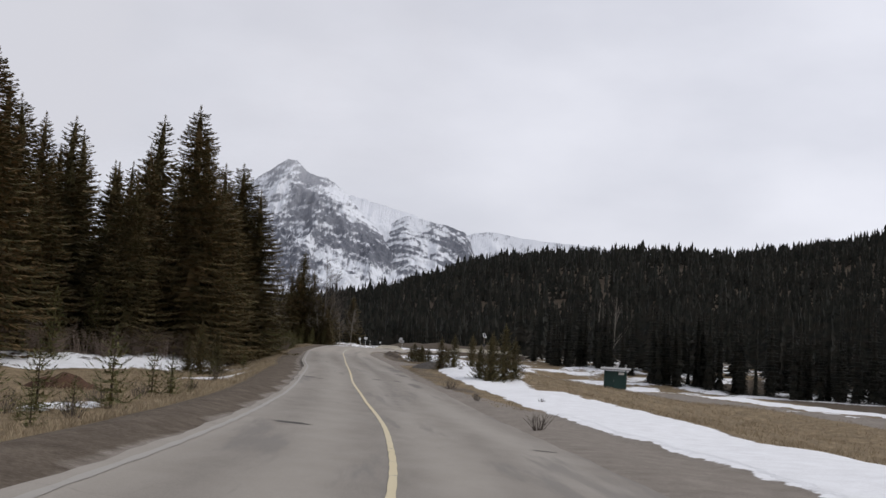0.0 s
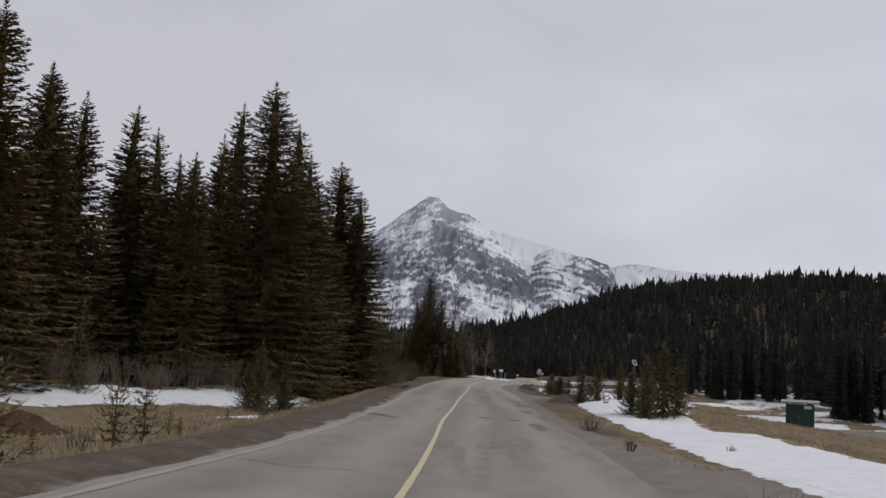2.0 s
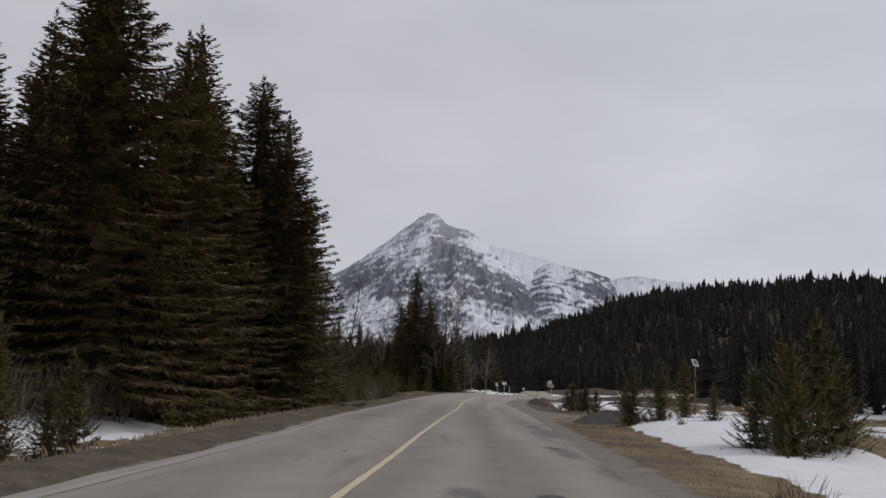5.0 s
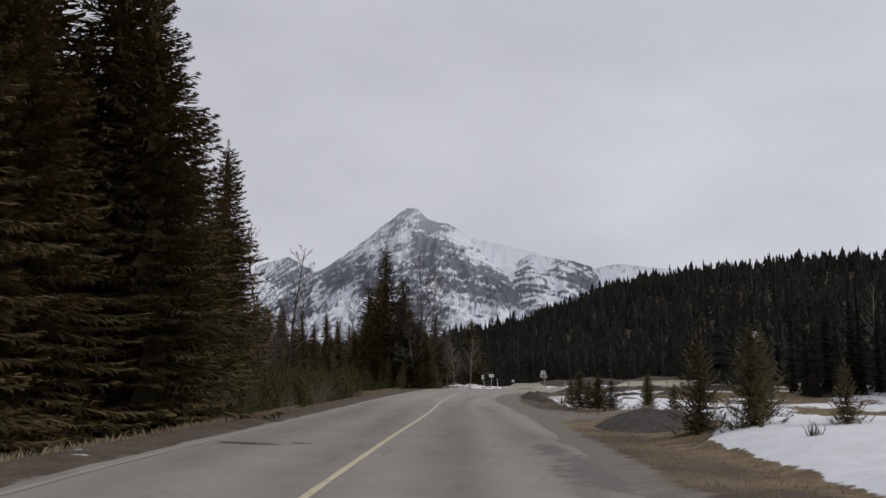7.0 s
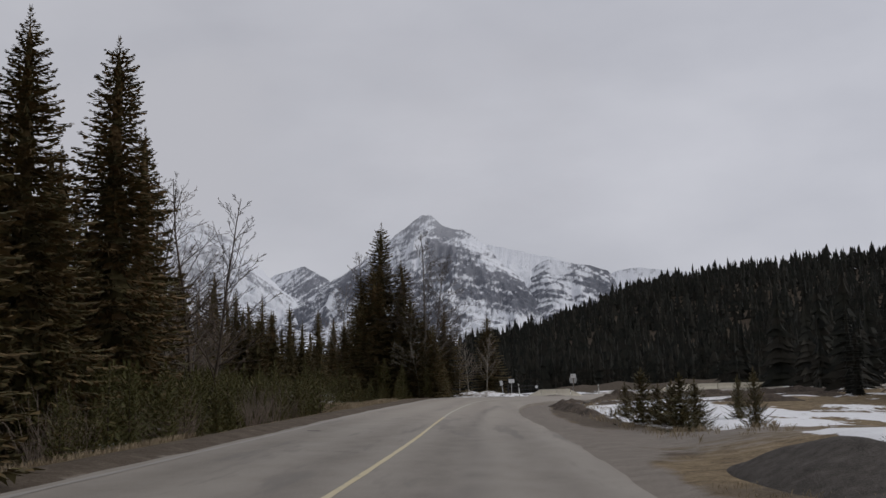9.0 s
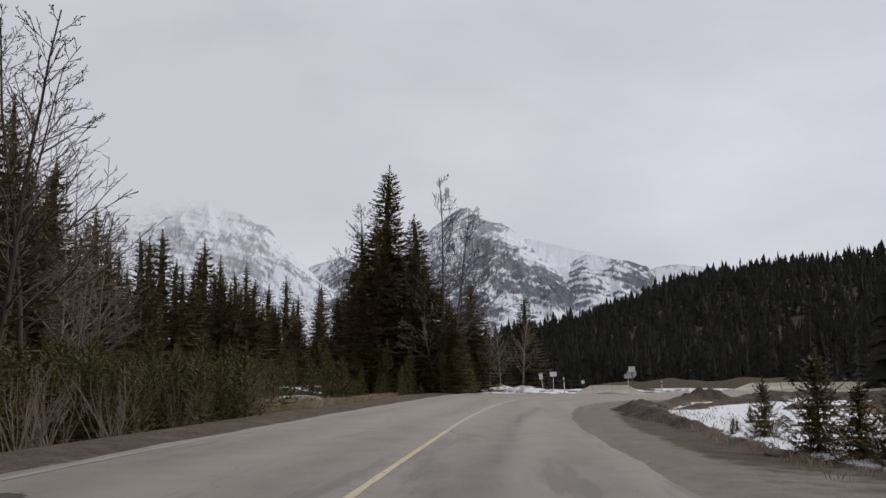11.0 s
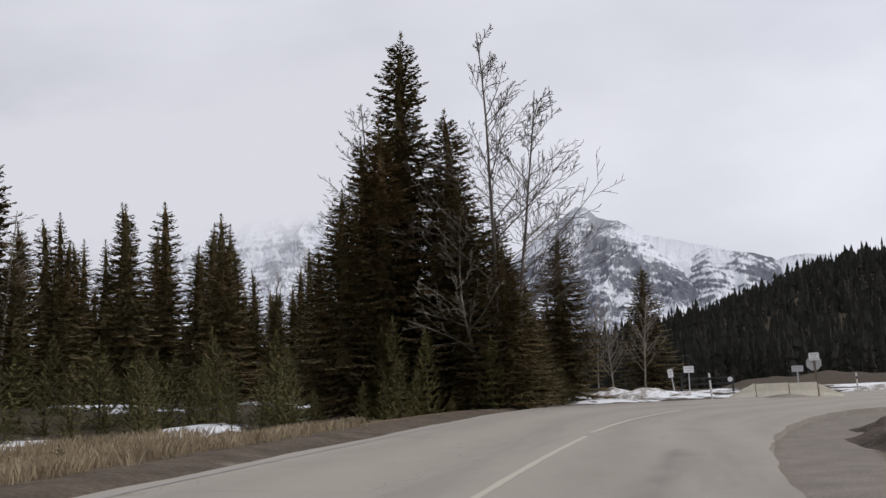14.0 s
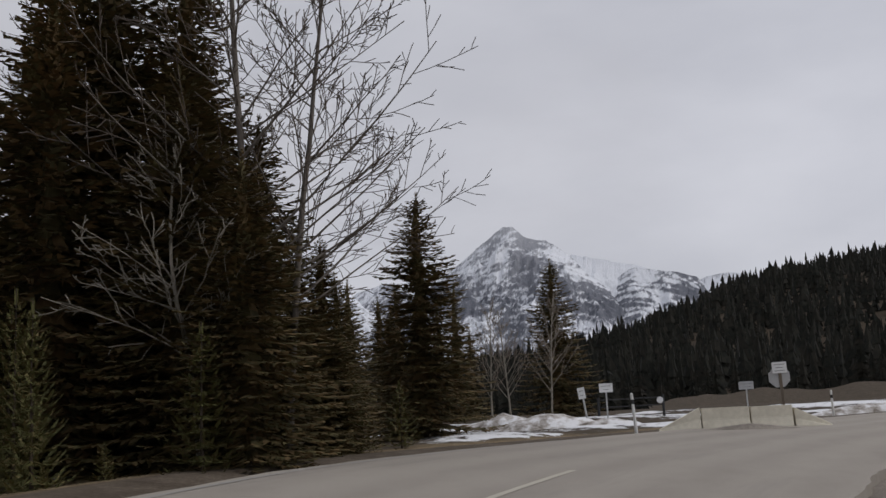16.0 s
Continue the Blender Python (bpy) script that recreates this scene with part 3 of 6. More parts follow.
def build_ground():
    xs = stretch_axis(-34, 30, 0.5, -4500, 4500)
    ys = stretch_axis(-8, 196, 0.6, -600, 4900)
    gx, gy = np.meshgrid(xs, ys)
    z = ground_z(gx, gy)
    d, left = road_distance(gx, gy)
    right = ~left
    # old snow: beside the road on its right, under the trees on its left, in the clearing inside the bend
    snow = np.zeros_like(gx)
    lo = np.interp(gy, (0, 30, 45, 60, 72, 81, 86, 97), (3.7, 3.3, 2.9, 3.4, 3.0, 3.1, 4.6, 4.8))
    hi = np.interp(gy, (0, 30, 50, 60, 69, 76, 100), (7.4, 8.2, 8.2, 7.2, 7.4, 8.6, 9.0))
    strip = smooth(lo - 0.5, lo + 0.5, d) * (1 - smooth(hi - 1.7, hi + 1.7, d)) * right * (1 - smooth(98, 102, gy))
    snow = np.maximum(snow, strip)
    patches = (0.61 + 0.34 * value_noise(gx, gy, 4.5, 21) + 0.2 * value_noise(gx, gy, 1.8, 22)) * smooth(3.2, 4.4, d) * right * smooth(100, 108, gy) * (1 - smooth(235, 260, gy)) * (1 - smooth(55, 80, d))
    apron = blob(gx, gy, -2.6, 106, 3.6, 6.5, 8)
    patches = patches * (1 - smooth(0.45, 0.55, apron))
    patches = patches + 0.26 * right * smooth(3.3, 4.4, d) * (1 - smooth(12, 16, d)) * smooth(112, 120, gy) * (1 - smooth(146, 154, gy))
    patches = patches * (1 - 0.3 * smooth(164, 184, gy)) * (1 - 0.35 * smooth(200, 230, gy))
    patches = patches - 0.18 * smooth(9, 13, d) - 0.10 * (1 - smooth(112, 118, gy))
    snow = np.maximum(snow, patches)
    under = np.maximum(blob(gx, gy, -22.8, 66.0, 12.0, 6.5, 33), blob(gx, gy, -11.8, 56, 3.2, 0.9, 62))
    under = np.maximum(under, blob(gx, gy, -11.4, 33, 2.2, 0.8, 80))
    back = (gx + 16.0) * -0.868 + (gy - 72.0) * 0.497
    slope = 0.66 * left * smooth(-4.4, -3.2, back) * (1 - smooth(0.8, 2.4, back)) * smooth(48, 53, gy) * (1 - smooth(74, 80, gy)) + 0.2 * value_noise(gx, gy, 3.0, 61) * left
    slope = slope * smooth(4.0, 6.0, d)
    under = np.maximum(under * (back < -4.5), slope)
    snow = np.maximum(snow, under)
    scraps = (0.37 + 0.34 * value_noise(gx, gy, 3.2, 31)) * left * smooth(3.2, 5, d) * smooth(85, 95, gy) * (1 - smooth(200, 230, gy)) * (1 - smooth(25, 45, d))
    snow = np.maximum(snow, scraps)
    far_snow = (0.30 - 0.14 * (1 - smooth(92, 104, gy)) + 0.28 * value_noise(gx, gy, 9.0, 33) + 0.16 * value_noise(gx, gy, 3.5, 34)) * right * smooth(20, 30, d) * smooth(40, 90, gy) * (1 - smooth(320, 360, gy))
    snow = np.maximum(snow, far_snow)
    gravel = np.where(left, 1 - smooth(0.15, 0.5, d), 1 - smooth(np.interp(gy, (36, 52), (3.2, 0.5)), np.interp(gy, (36, 52), (4.2, 1.4)), d))
    gravel = np.maximum(gravel, right * (1 - smooth(1.2, 2.2, d)) * smooth(92, 100, gy) * (1 - smooth(165, 175, gy)))
    gravel = np.maximum(gravel, apron)
    drive = np.full_like(gx, 99.0)
    lane = np.array([(-3.0, 107), (6, 109), (14, 105.5), (20, 99), (25, 88), (29, 75), (32.5, 62), (36, 45), (39, 20), (42, -40)], float)
    for a, b in zip(lane, lane[1:]):
        ab = b - a
        t = np.clip(((gx - a[0]) * ab[0] + (gy - a[1]) * ab[1]) / (ab @ ab), 0, 1)
        drive = np.minimum(drive, np.hypot(gx - a[0] - t * ab[0], gy - a[1] - t * ab[1]))
    gravel = np.maximum(gravel, 1 - smooth(2.2, 3.2, drive))
    beyond = gx > np.interp(gy, lane[:2:-1, 1], lane[:2:-1, 0])
    field = right * (gy < 104) * ~beyond * smooth(hi - 1.0, hi + 1.5, d)
    tufts = 0.20 + 0.30 * value_noise(gx, gy, 2.4, 35)
    snow = np.where(field > 0.02, np.minimum(snow, np.maximum(1 - field, tufts * (gy < 45))), snow)
    snow = np.maximum(snow, blob(gx, gy, 11.5, 99.0, 2.6, 1.3, -35) * 1.05)
    snow = np.maximum(snow, 0.80 * smooth(2.6, 3.4, drive) * (1 - smooth(6.5, 9.5, drive)) * beyond * right * (gy < 100))
    snow = np.maximum(snow, (0.50 + 0.4 * value_noise(gx, gy, 1.1, 36)) * (1 - smooth(0.2, 0.7, np.abs(drive - 1.1))) * beyond * (gy < 84))
    snow = snow * np.where(right & ((gy > 84) | ~beyond), smooth(1.9, 3.0, drive), 1)
    litter = np.where(left, smooth(9, 14, d) * smooth(52, 66, gy - 0.3 * (gx + 12)), smooth(30, 44, d))
    litter = np.maximum(litter, left * smooth(3.0, 6.0, d) * smooth(64, 74, gy) * (1 - smooth(205, 225, gy)) * 0.85)
    litter = np.maximum(litter, smooth(290, 320, gy))
    clearing = left * smooth(124, 127, gy) * (1 - smooth(138, 142, gy)) * (1 - smooth(8, 12, d))
    litter = litter * (1 - clearing)
    litter = np.maximum(litter, smooth(255, 262, gy) * smooth(-20, -12, gx))
    soil = np.maximum(0 * gx, 0.85 * right * smooth(1.3, 2.2, d) * (1 - smooth(5.0, 7.0, d)) * smooth(100, 112, gy) * (1 - smooth(170, 180, gy)))
    soil = np.maximum(soil, left * (1 - smooth(1.3, 2.4, d)))
    soil = np.maximum(soil, right * (1 - smooth(2.2, 3.2, d)) * smooth(42, 50, gy) * (0.52 + 0.3 * value_noise(gx, gy, 2.2, 71)))
    z = z + 0.10 * smooth(0.45, 0.6, snow) * smooth(0.5, 2.0, d)
    ny, nx = gx.shape
    verts = np.stack([gx.ravel(), gy.ravel(), z.ravel()], 1)
    idx = np.arange(nx * ny).reshape(ny, nx)
    faces = np.stack([idx[:-1, :-1].ravel(), idx[:-1, 1:].ravel(), idx[1:, 1:].ravel(), idx[1:, :-1].ravel()], 1)
    me = bpy.data.meshes.new("ground")
    me.from_pydata(verts.tolist(), [], faces.tolist())
    me.materials.append(GROUND)
    me.polygons.foreach_set("use_smooth", [True] * len(me.polygons))
    for name, values in (("snow", snow), ("gravel", gravel), ("litter", litter), ("soil", soil)):
        at = me.attributes.new(name, "FLOAT", "POINT")
        at.data.foreach_set("value", values.ravel().astype(np.float32))
    tagged(new("ground", me), "dry brown grass, gravel verge and old snow patches", "ground", kind="structure")


build_ground()


def build_road():
    n, cross = len(EDGE_L), 28
    seam = curve_points([(-1.0, 30), (-1.7, 40), (-2.6, 52), (-3.8, 64), (-4.82, 74.2), (-5.7, 83), (-6.74, 94.5), (-8.3, 106.3), (-8.9, 113.8), (-9.75, 124), (-10.0, 129), (-10.1, 136)], 6)
    damp_spots = [(-1.05, 50, 0.35, 3.0), (-1.15, 58, 0.4, 3.0), (-2.1, 62.4, 0.35, 2.2), (-2.6, 72, 0.85, 3.4), (-2.9, 74.5, 0.5, 3.0), (-3.5, 78, 0.4, 3.0), (-3.2, 81.5, 0.4, 2.2), (-3.0, 52, 0.3, 1.2)]
    verts, uvs = [], []
    run = np.concatenate([[0], np.cumsum(np.hypot(*np.diff((EDGE_L + EDGE_R) / 2, axis=0).T))])
    for i in range(n):
        for k in range(cross + 1):
            t = k / cross
            p = EDGE_L[i] * (1 - t) + EDGE_R[i] * t
            wob = 0.0
            if k in (0, cross):
                wob = 0.03 * math.sin(i * 0.9) + 0.02 * math.sin(i * 2.3 + k)
            x = p[0] + wob
            verts.append((x, p[1], float(road_z(x, p[1])) + 0.02))
            uvs.append((t * math.dist(EDGE_L[i], EDGE_R[i]), run[i]))
    top = len(verts)
    verts += [(x, y, z - 0.25) for x, y, z in verts]
    faces = []
    for i in range(n - 1):
        for k in range(cross):
            a = i * (cross + 1) + k
            faces.append((a, a + 1, a + cross + 2, a + cross + 1))
        a, b = i * (cross + 1), i * (cross + 1) + cross
        faces.append((a, a + cross + 1, a + cross + 1 + top, a + top))
        faces.append((b + cross + 1, b, b + top, b + cross + 1 + top))
    me = mesh("road", verts, faces, ASPHALT)
    p = np.array(verts)[:, :2]
    near = np.min(np.hypot(p[:, None, 0] - seam[None, :, 0] - (p[:, None, 1] - seam[None, :, 1]) * -0.1, (p[:, None, 1] - seam[None, :, 1]) * 0.25), axis=1)
    damp = np.zeros(len(p))
    for x, y, rx, ry in damp_spots:
        damp = np.maximum(damp, np.exp(-((p[:, 0] - x + 0.1 * (p[:, 1] - y)) / rx) ** 2 - ((p[:, 1] - y) / ry) ** 2))
    for name, values in (("seam", np.exp(-(near / 0.20) ** 2)), ("damp", damp)):
        at = me.attributes.new(name, "FLOAT", "POINT")
        at.data.foreach_set("value", values.astype(np.float32))
    uv = me.uv_layers.new(name="UVMap")
    for loop in me.loops:
        uv.data[loop.index].uv = uvs[loop.vertex_index % top]
    tagged(new("road", me), "old pale grey asphalt road bending to a junction", "road", kind="structure")


build_road()


def stripe(name, pts, width, material, label, lift=0.026, wander=0.0):
    verts, faces = [], []
    for i, p in enumerate(pts):
        a, b = pts[max(i - 1, 0)], pts[min(i + 1, len(pts) - 1)]
        d = np.array(b) - np.array(a)
        n = np.array([d[1], -d[0]]) / np.hypot(*d)
        w = width * 0.5 * (1 + wander * math.sin(i * 2.3))
        for s in (-1, 1):
            q = np.array(p) + n * s * w
            verts.append((q[0], q[1], float(road_z(q[0], q[1])) + lift))
    for i in range(len(pts) - 1):
        faces.append((2 * i, 2 * i + 1, 2 * i + 3, 2 * i + 2))
    return tagged(new(name, mesh(name, verts, faces, material)), label, "road marking", kind="structure")


LINE_PTS = curve_points(CENTRE_LINE, 14)
stripe("centre_line", [p for p in LINE_PTS if p[1] < 118.5], 0.095, YELLOW_LINE, "worn yellow centre line painted on the asphalt", wander=0.12)
stripe("centre_line", [p for p in LINE_PTS if 116.5 < p[1] < 139], 0.095, PALE_LINE, "bleached centre line painted on the asphalt", 0.0235, 0.12)
stripe("centre_line", curve_points([(-12.0, 140.0), (-11.9, 143.5), (-11.6, 147), (-11.1, 151)], 8), 0.10, PALE_LINE, "worn centre line dash painted on the asphalt")
stripe("edge_line", [p + np.array([0.22, 0]) for p in EDGE_L[28:240]], 0.10, WHITE_LINE, "faded pale edge line along the asphalt", wander=0.25)


SEAM = "dark sealed crack in the grey asphalt"
stripe("sealed_crack", curve_points([(-13.7, 115.9), (-13.0, 116.5), (-12.4, 116.6), (-11.6, 117.4), (-10.7, 117.9), (-10.3, 117.0), (-9.6, 116.3)], 5), 0.03, TAR, SEAM, 0.0235, 0.5)
stripe("sealed_crack", curve_points([(-9.0, 118.5), (-8.7, 119.2), (-8.4, 119.7)], 5), 0.03, TAR, SEAM, 0.0235, 0.5)
stripe("sealed_crack", curve_points([(-5.2, 29), (-4.2, 29.6), (-3.4, 29.4), (-2.6, 30.0)], 5), 0.025, TAR, SEAM, 0.0235, 0.5)
stripe("sealed_crack", curve_points([(-10.4, 94.0), (-9.6, 94.5), (-8.9, 94.3)], 5), 0.03, TAR, SEAM, 0.0235, 0.5)


def flat_patch(name, x, y, rx, ry, turn, material, label, seed, lift=0.025):
    """A thin, ragged repair on the asphalt."""
    rng = random.Random(seed)
    verts, n = [], 22
    for k in range(n):
        w = 2 * math.pi * k / n
        r = rng.uniform(0.72, 1.15)
        u, v = rx * r * math.cos(w), ry * r * math.sin(w)
        c, s = math.cos(radians(turn)), math.sin(radians(turn))
        px, py = x + u * c - v * s, y + u * s + v * c
        verts.append((px, py, float(road_z(px, py)) + lift))
    tagged(new(name, mesh(name, verts, [tuple(range(n))], material)), label, "road patch", kind="structure")


for _i, (_x, _y, _rx, _ry, _t) in enumerate([(-2.55, 19.2, 0.36, 0.26, 5), (-5.7, 46.6, 0.52, 0.30, 12), (-5.1, 46.1, 0.34, 0.14, 15), (-2.0, 52.7, 0.22, 0.35, 10),
                                             (-2.4, 63.7, 0.2, 0.4, 10), (-8.65, 74.6, 0.55, 0.34, 12), (-7.9, 75.4, 0.2, 0.12, 12), (2.0, 19.6, 0.28, 0.12, 5), (-12.0, 102.5, 0.22, 0.25, 10)]):
    flat_patch("tar_patch", _x, _y, _rx, _ry, _t, TAR, "dark tar repair on the road surface", 40 + _i)

# ---- mountains ----
def mountain(name, skyline, crest_y, reach, seed, material, label, nx=220, ny=110, rugged=46.0, crag=10.0, ledge=1.0):
    """A height field under a skyline: spurs and gullies run down from the crest towards the valley and away behind it."""
    sx = np.array([p[0] for p in skyline], float)
    sz = np.array([p[1] for p in skyline], float)
    xs = np.linspace(sx[0], sx[-1], nx)
    top = np.interp(xs, sx, sz)
    top = top + value_noise(xs, xs * 0 + seed, 26.0, seed) * crag * 0.35 + value_noise(xs, xs * 0 + seed, 9.0, seed + 1) * crag * 0.2
    vs = np.concatenate([np.linspace(1, 0, ny) ** 1.1, -np.linspace(0, 1, 14)[1:] * 0.5])
    gx, gv = np.meshgrid(xs, vs)
    y = crest_y - gv * reach
    fall = np.abs(gv) ** 0.92
    z = np.interp(gx, xs, top) * (1 - fall)
    amp = rugged * np.clip(np.abs(gv) * 5, 0, 1) * np.clip((1.05 - np.abs(gv)) * 3, 0, 1)
    wx = gx + value_noise(gx, y, 160, seed + 5) * 60
    spur = 1 - np.abs(value_noise(wx, y * 0.35, 90, seed + 2)) * 2
    spur2 = 1 - np.abs(value_noise(wx, y * 0.5, 38, seed + 3)) * 2
    z = z + amp * (0.9 * spur + 0.42 * spur2 + 0.25 * value_noise(gx, y, 14, seed + 4))
    # cliffs and ledges along the bowed strata
    step = z + 0.0006 * (gx - 0.5 * (sx[0] + sx[-1])) ** 2
    z = z + ledge * np.sin(step * 0.21) * np.clip(np.abs(gv) * 8, 0, 1)
    rows, cols = gx.shape
    verts = np.stack([gx.ravel(), y.ravel(), z.ravel()], 1)
    idx = np.arange(rows * cols).reshape(rows, cols)
    faces = np.stack([idx[:-1, :-1].ravel(), idx[:-1, 1:].ravel(), idx[1:, 1:].ravel(), idx[1:, :-1].ravel()], 1)
    me = mesh(name, verts.tolist(), faces.tolist(), material)
    tagged(new(name, me), label, "mountain", kind="structure")


mountain("backdrop_mountain", [(-1700, 120), (-1420, 255), (-1234, 404), (-1086, 501), (-978, 563), (-876, 632), (-799, 693), (-723, 747), (-691, 770), (-647, 768), (-610, 730), (-567, 705),
                               (-517, 700), (-474, 678), (-424, 630), (-350, 545), (-257, 470), (-190, 405), (-138, 350), (-60, 270), (60, 150)],
         4430, 900, 11, ROCK, "grey limestone peak streaked with snow", 240, 110)
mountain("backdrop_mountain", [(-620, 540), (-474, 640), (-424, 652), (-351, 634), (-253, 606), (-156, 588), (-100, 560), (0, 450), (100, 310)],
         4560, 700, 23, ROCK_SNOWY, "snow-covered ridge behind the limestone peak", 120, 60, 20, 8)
mountain("backdrop_mountain", [(-330, 420), (-249, 525), (-205, 556), (-168, 568), (-108, 556), (0, 537), (72, 510), (97, 480), (108, 440), (140, 380), (260, 200)],
         4490, 620, 37, ROCK_BANDED, "banded limestone shoulder with snow ledges", 140, 70, 26, 6)
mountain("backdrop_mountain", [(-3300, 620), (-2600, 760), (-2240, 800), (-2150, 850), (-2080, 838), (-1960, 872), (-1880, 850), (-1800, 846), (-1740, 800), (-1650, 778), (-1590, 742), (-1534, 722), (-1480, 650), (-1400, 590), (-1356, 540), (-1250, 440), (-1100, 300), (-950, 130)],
         4450, 1000, 51, ROCK_HAZED, "snow-covered mountain with cliffs painted pale by haze", 200, 90, 60, 18)
mountain("backdrop_mountain", [(-1600, 480), (-1400, 580), (-1269, 612), (-1180, 560), (-1000, 450), (-800, 300)],
         4700, 700, 67, ROCK, "snowy saddle between two mountains", 100, 50, 30, 8)
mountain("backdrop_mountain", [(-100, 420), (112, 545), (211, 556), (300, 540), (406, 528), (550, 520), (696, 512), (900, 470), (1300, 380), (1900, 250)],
         4800, 600, 71, ROCK_FAR_HAZED, "far snowfields painted pale by haze under low cloud", 120, 40, 22, 6)


def cloud_bank(name, y, x0, x1, z0, z1, cover, label):
    """A gently curved, glowing sheet of thin cloud and haze before the summits; cover gives its density."""
    xs, zs = np.linspace(x0, x1, 90), np.linspace(z0, z1, 40)
    gx, gz_ = np.meshgrid(xs, zs)
    gy = y + 90 * np.sin(gx / 420.0) + 0.15 * (gz_ - z0)
    idx = np.arange(gx.size).reshape(gx.shape)
    faces = np.stack([idx[:-1, :-1].ravel(), idx[:-1, 1:].ravel(), idx[1:, 1:].ravel(), idx[1:, :-1].ravel()], 1)
    me = mesh(name, np.stack([gx.ravel(), gy.ravel(), gz_.ravel()], 1).tolist(), faces.tolist(), CLOUD, True)
    at = me.attributes.new("cover", "FLOAT", "POINT")
    at.data.foreach_set("value", cover(gx, gz_).ravel().astype(np.float32))
    ob = new(name, me)
    ob.visible_shadow = False
    tagged(ob, label, "cloud", kind="structure")


def summit_cover(x, z):
    # cloud over the west mountain; the faint cover east of it imitates haze
    west = 1 - smooth(-1250, -900, x)
    edge = smooth(-3200, -2700, x) * (1 - smooth(-120, 60, x)) * (1 - smooth(1050, 1300, z))
    return edge * (west * (0.18 * smooth(330, 480, z) + 0.80 * smooth(490, 680, z)) + (1 - west) * 0.20 * smooth(470, 620, z))


cloud_bank("backdrop_cloud", 3300, -3200, 100, 250, 1320, summit_cover, "glowing sheet of thin grey cloud and haze over the summits")


# ---- conifers ----
def spruce_trunk(height, rng, lean_most=0.01):
    stops = (0, 0.15, 0.35, 0.6, 0.82, 0.99)
    line = [Vector((rng.uniform(-lean_most, lean_most) * height * t, rng.uniform(-lean_most, lean_most) * height * t, height * t)) for t in stops]
    soup = Soup()
    base_r = 0.011 * height + 0.015
    soup.tube(line, [base_r, base_r * 0.82, base_r * 0.62, base_r * 0.4, base_r * 0.2, 0.008], 7)

    def axis(z):
        t = z / height
        for a, b, ta, tb in zip(line, line[1:], stops, stops[1:]):
            if t <= tb:
                return a.lerp(b, (t - ta) / (tb - ta))
        return line[-1].copy()

    return soup.mesh("trunk", BARK, True), axis


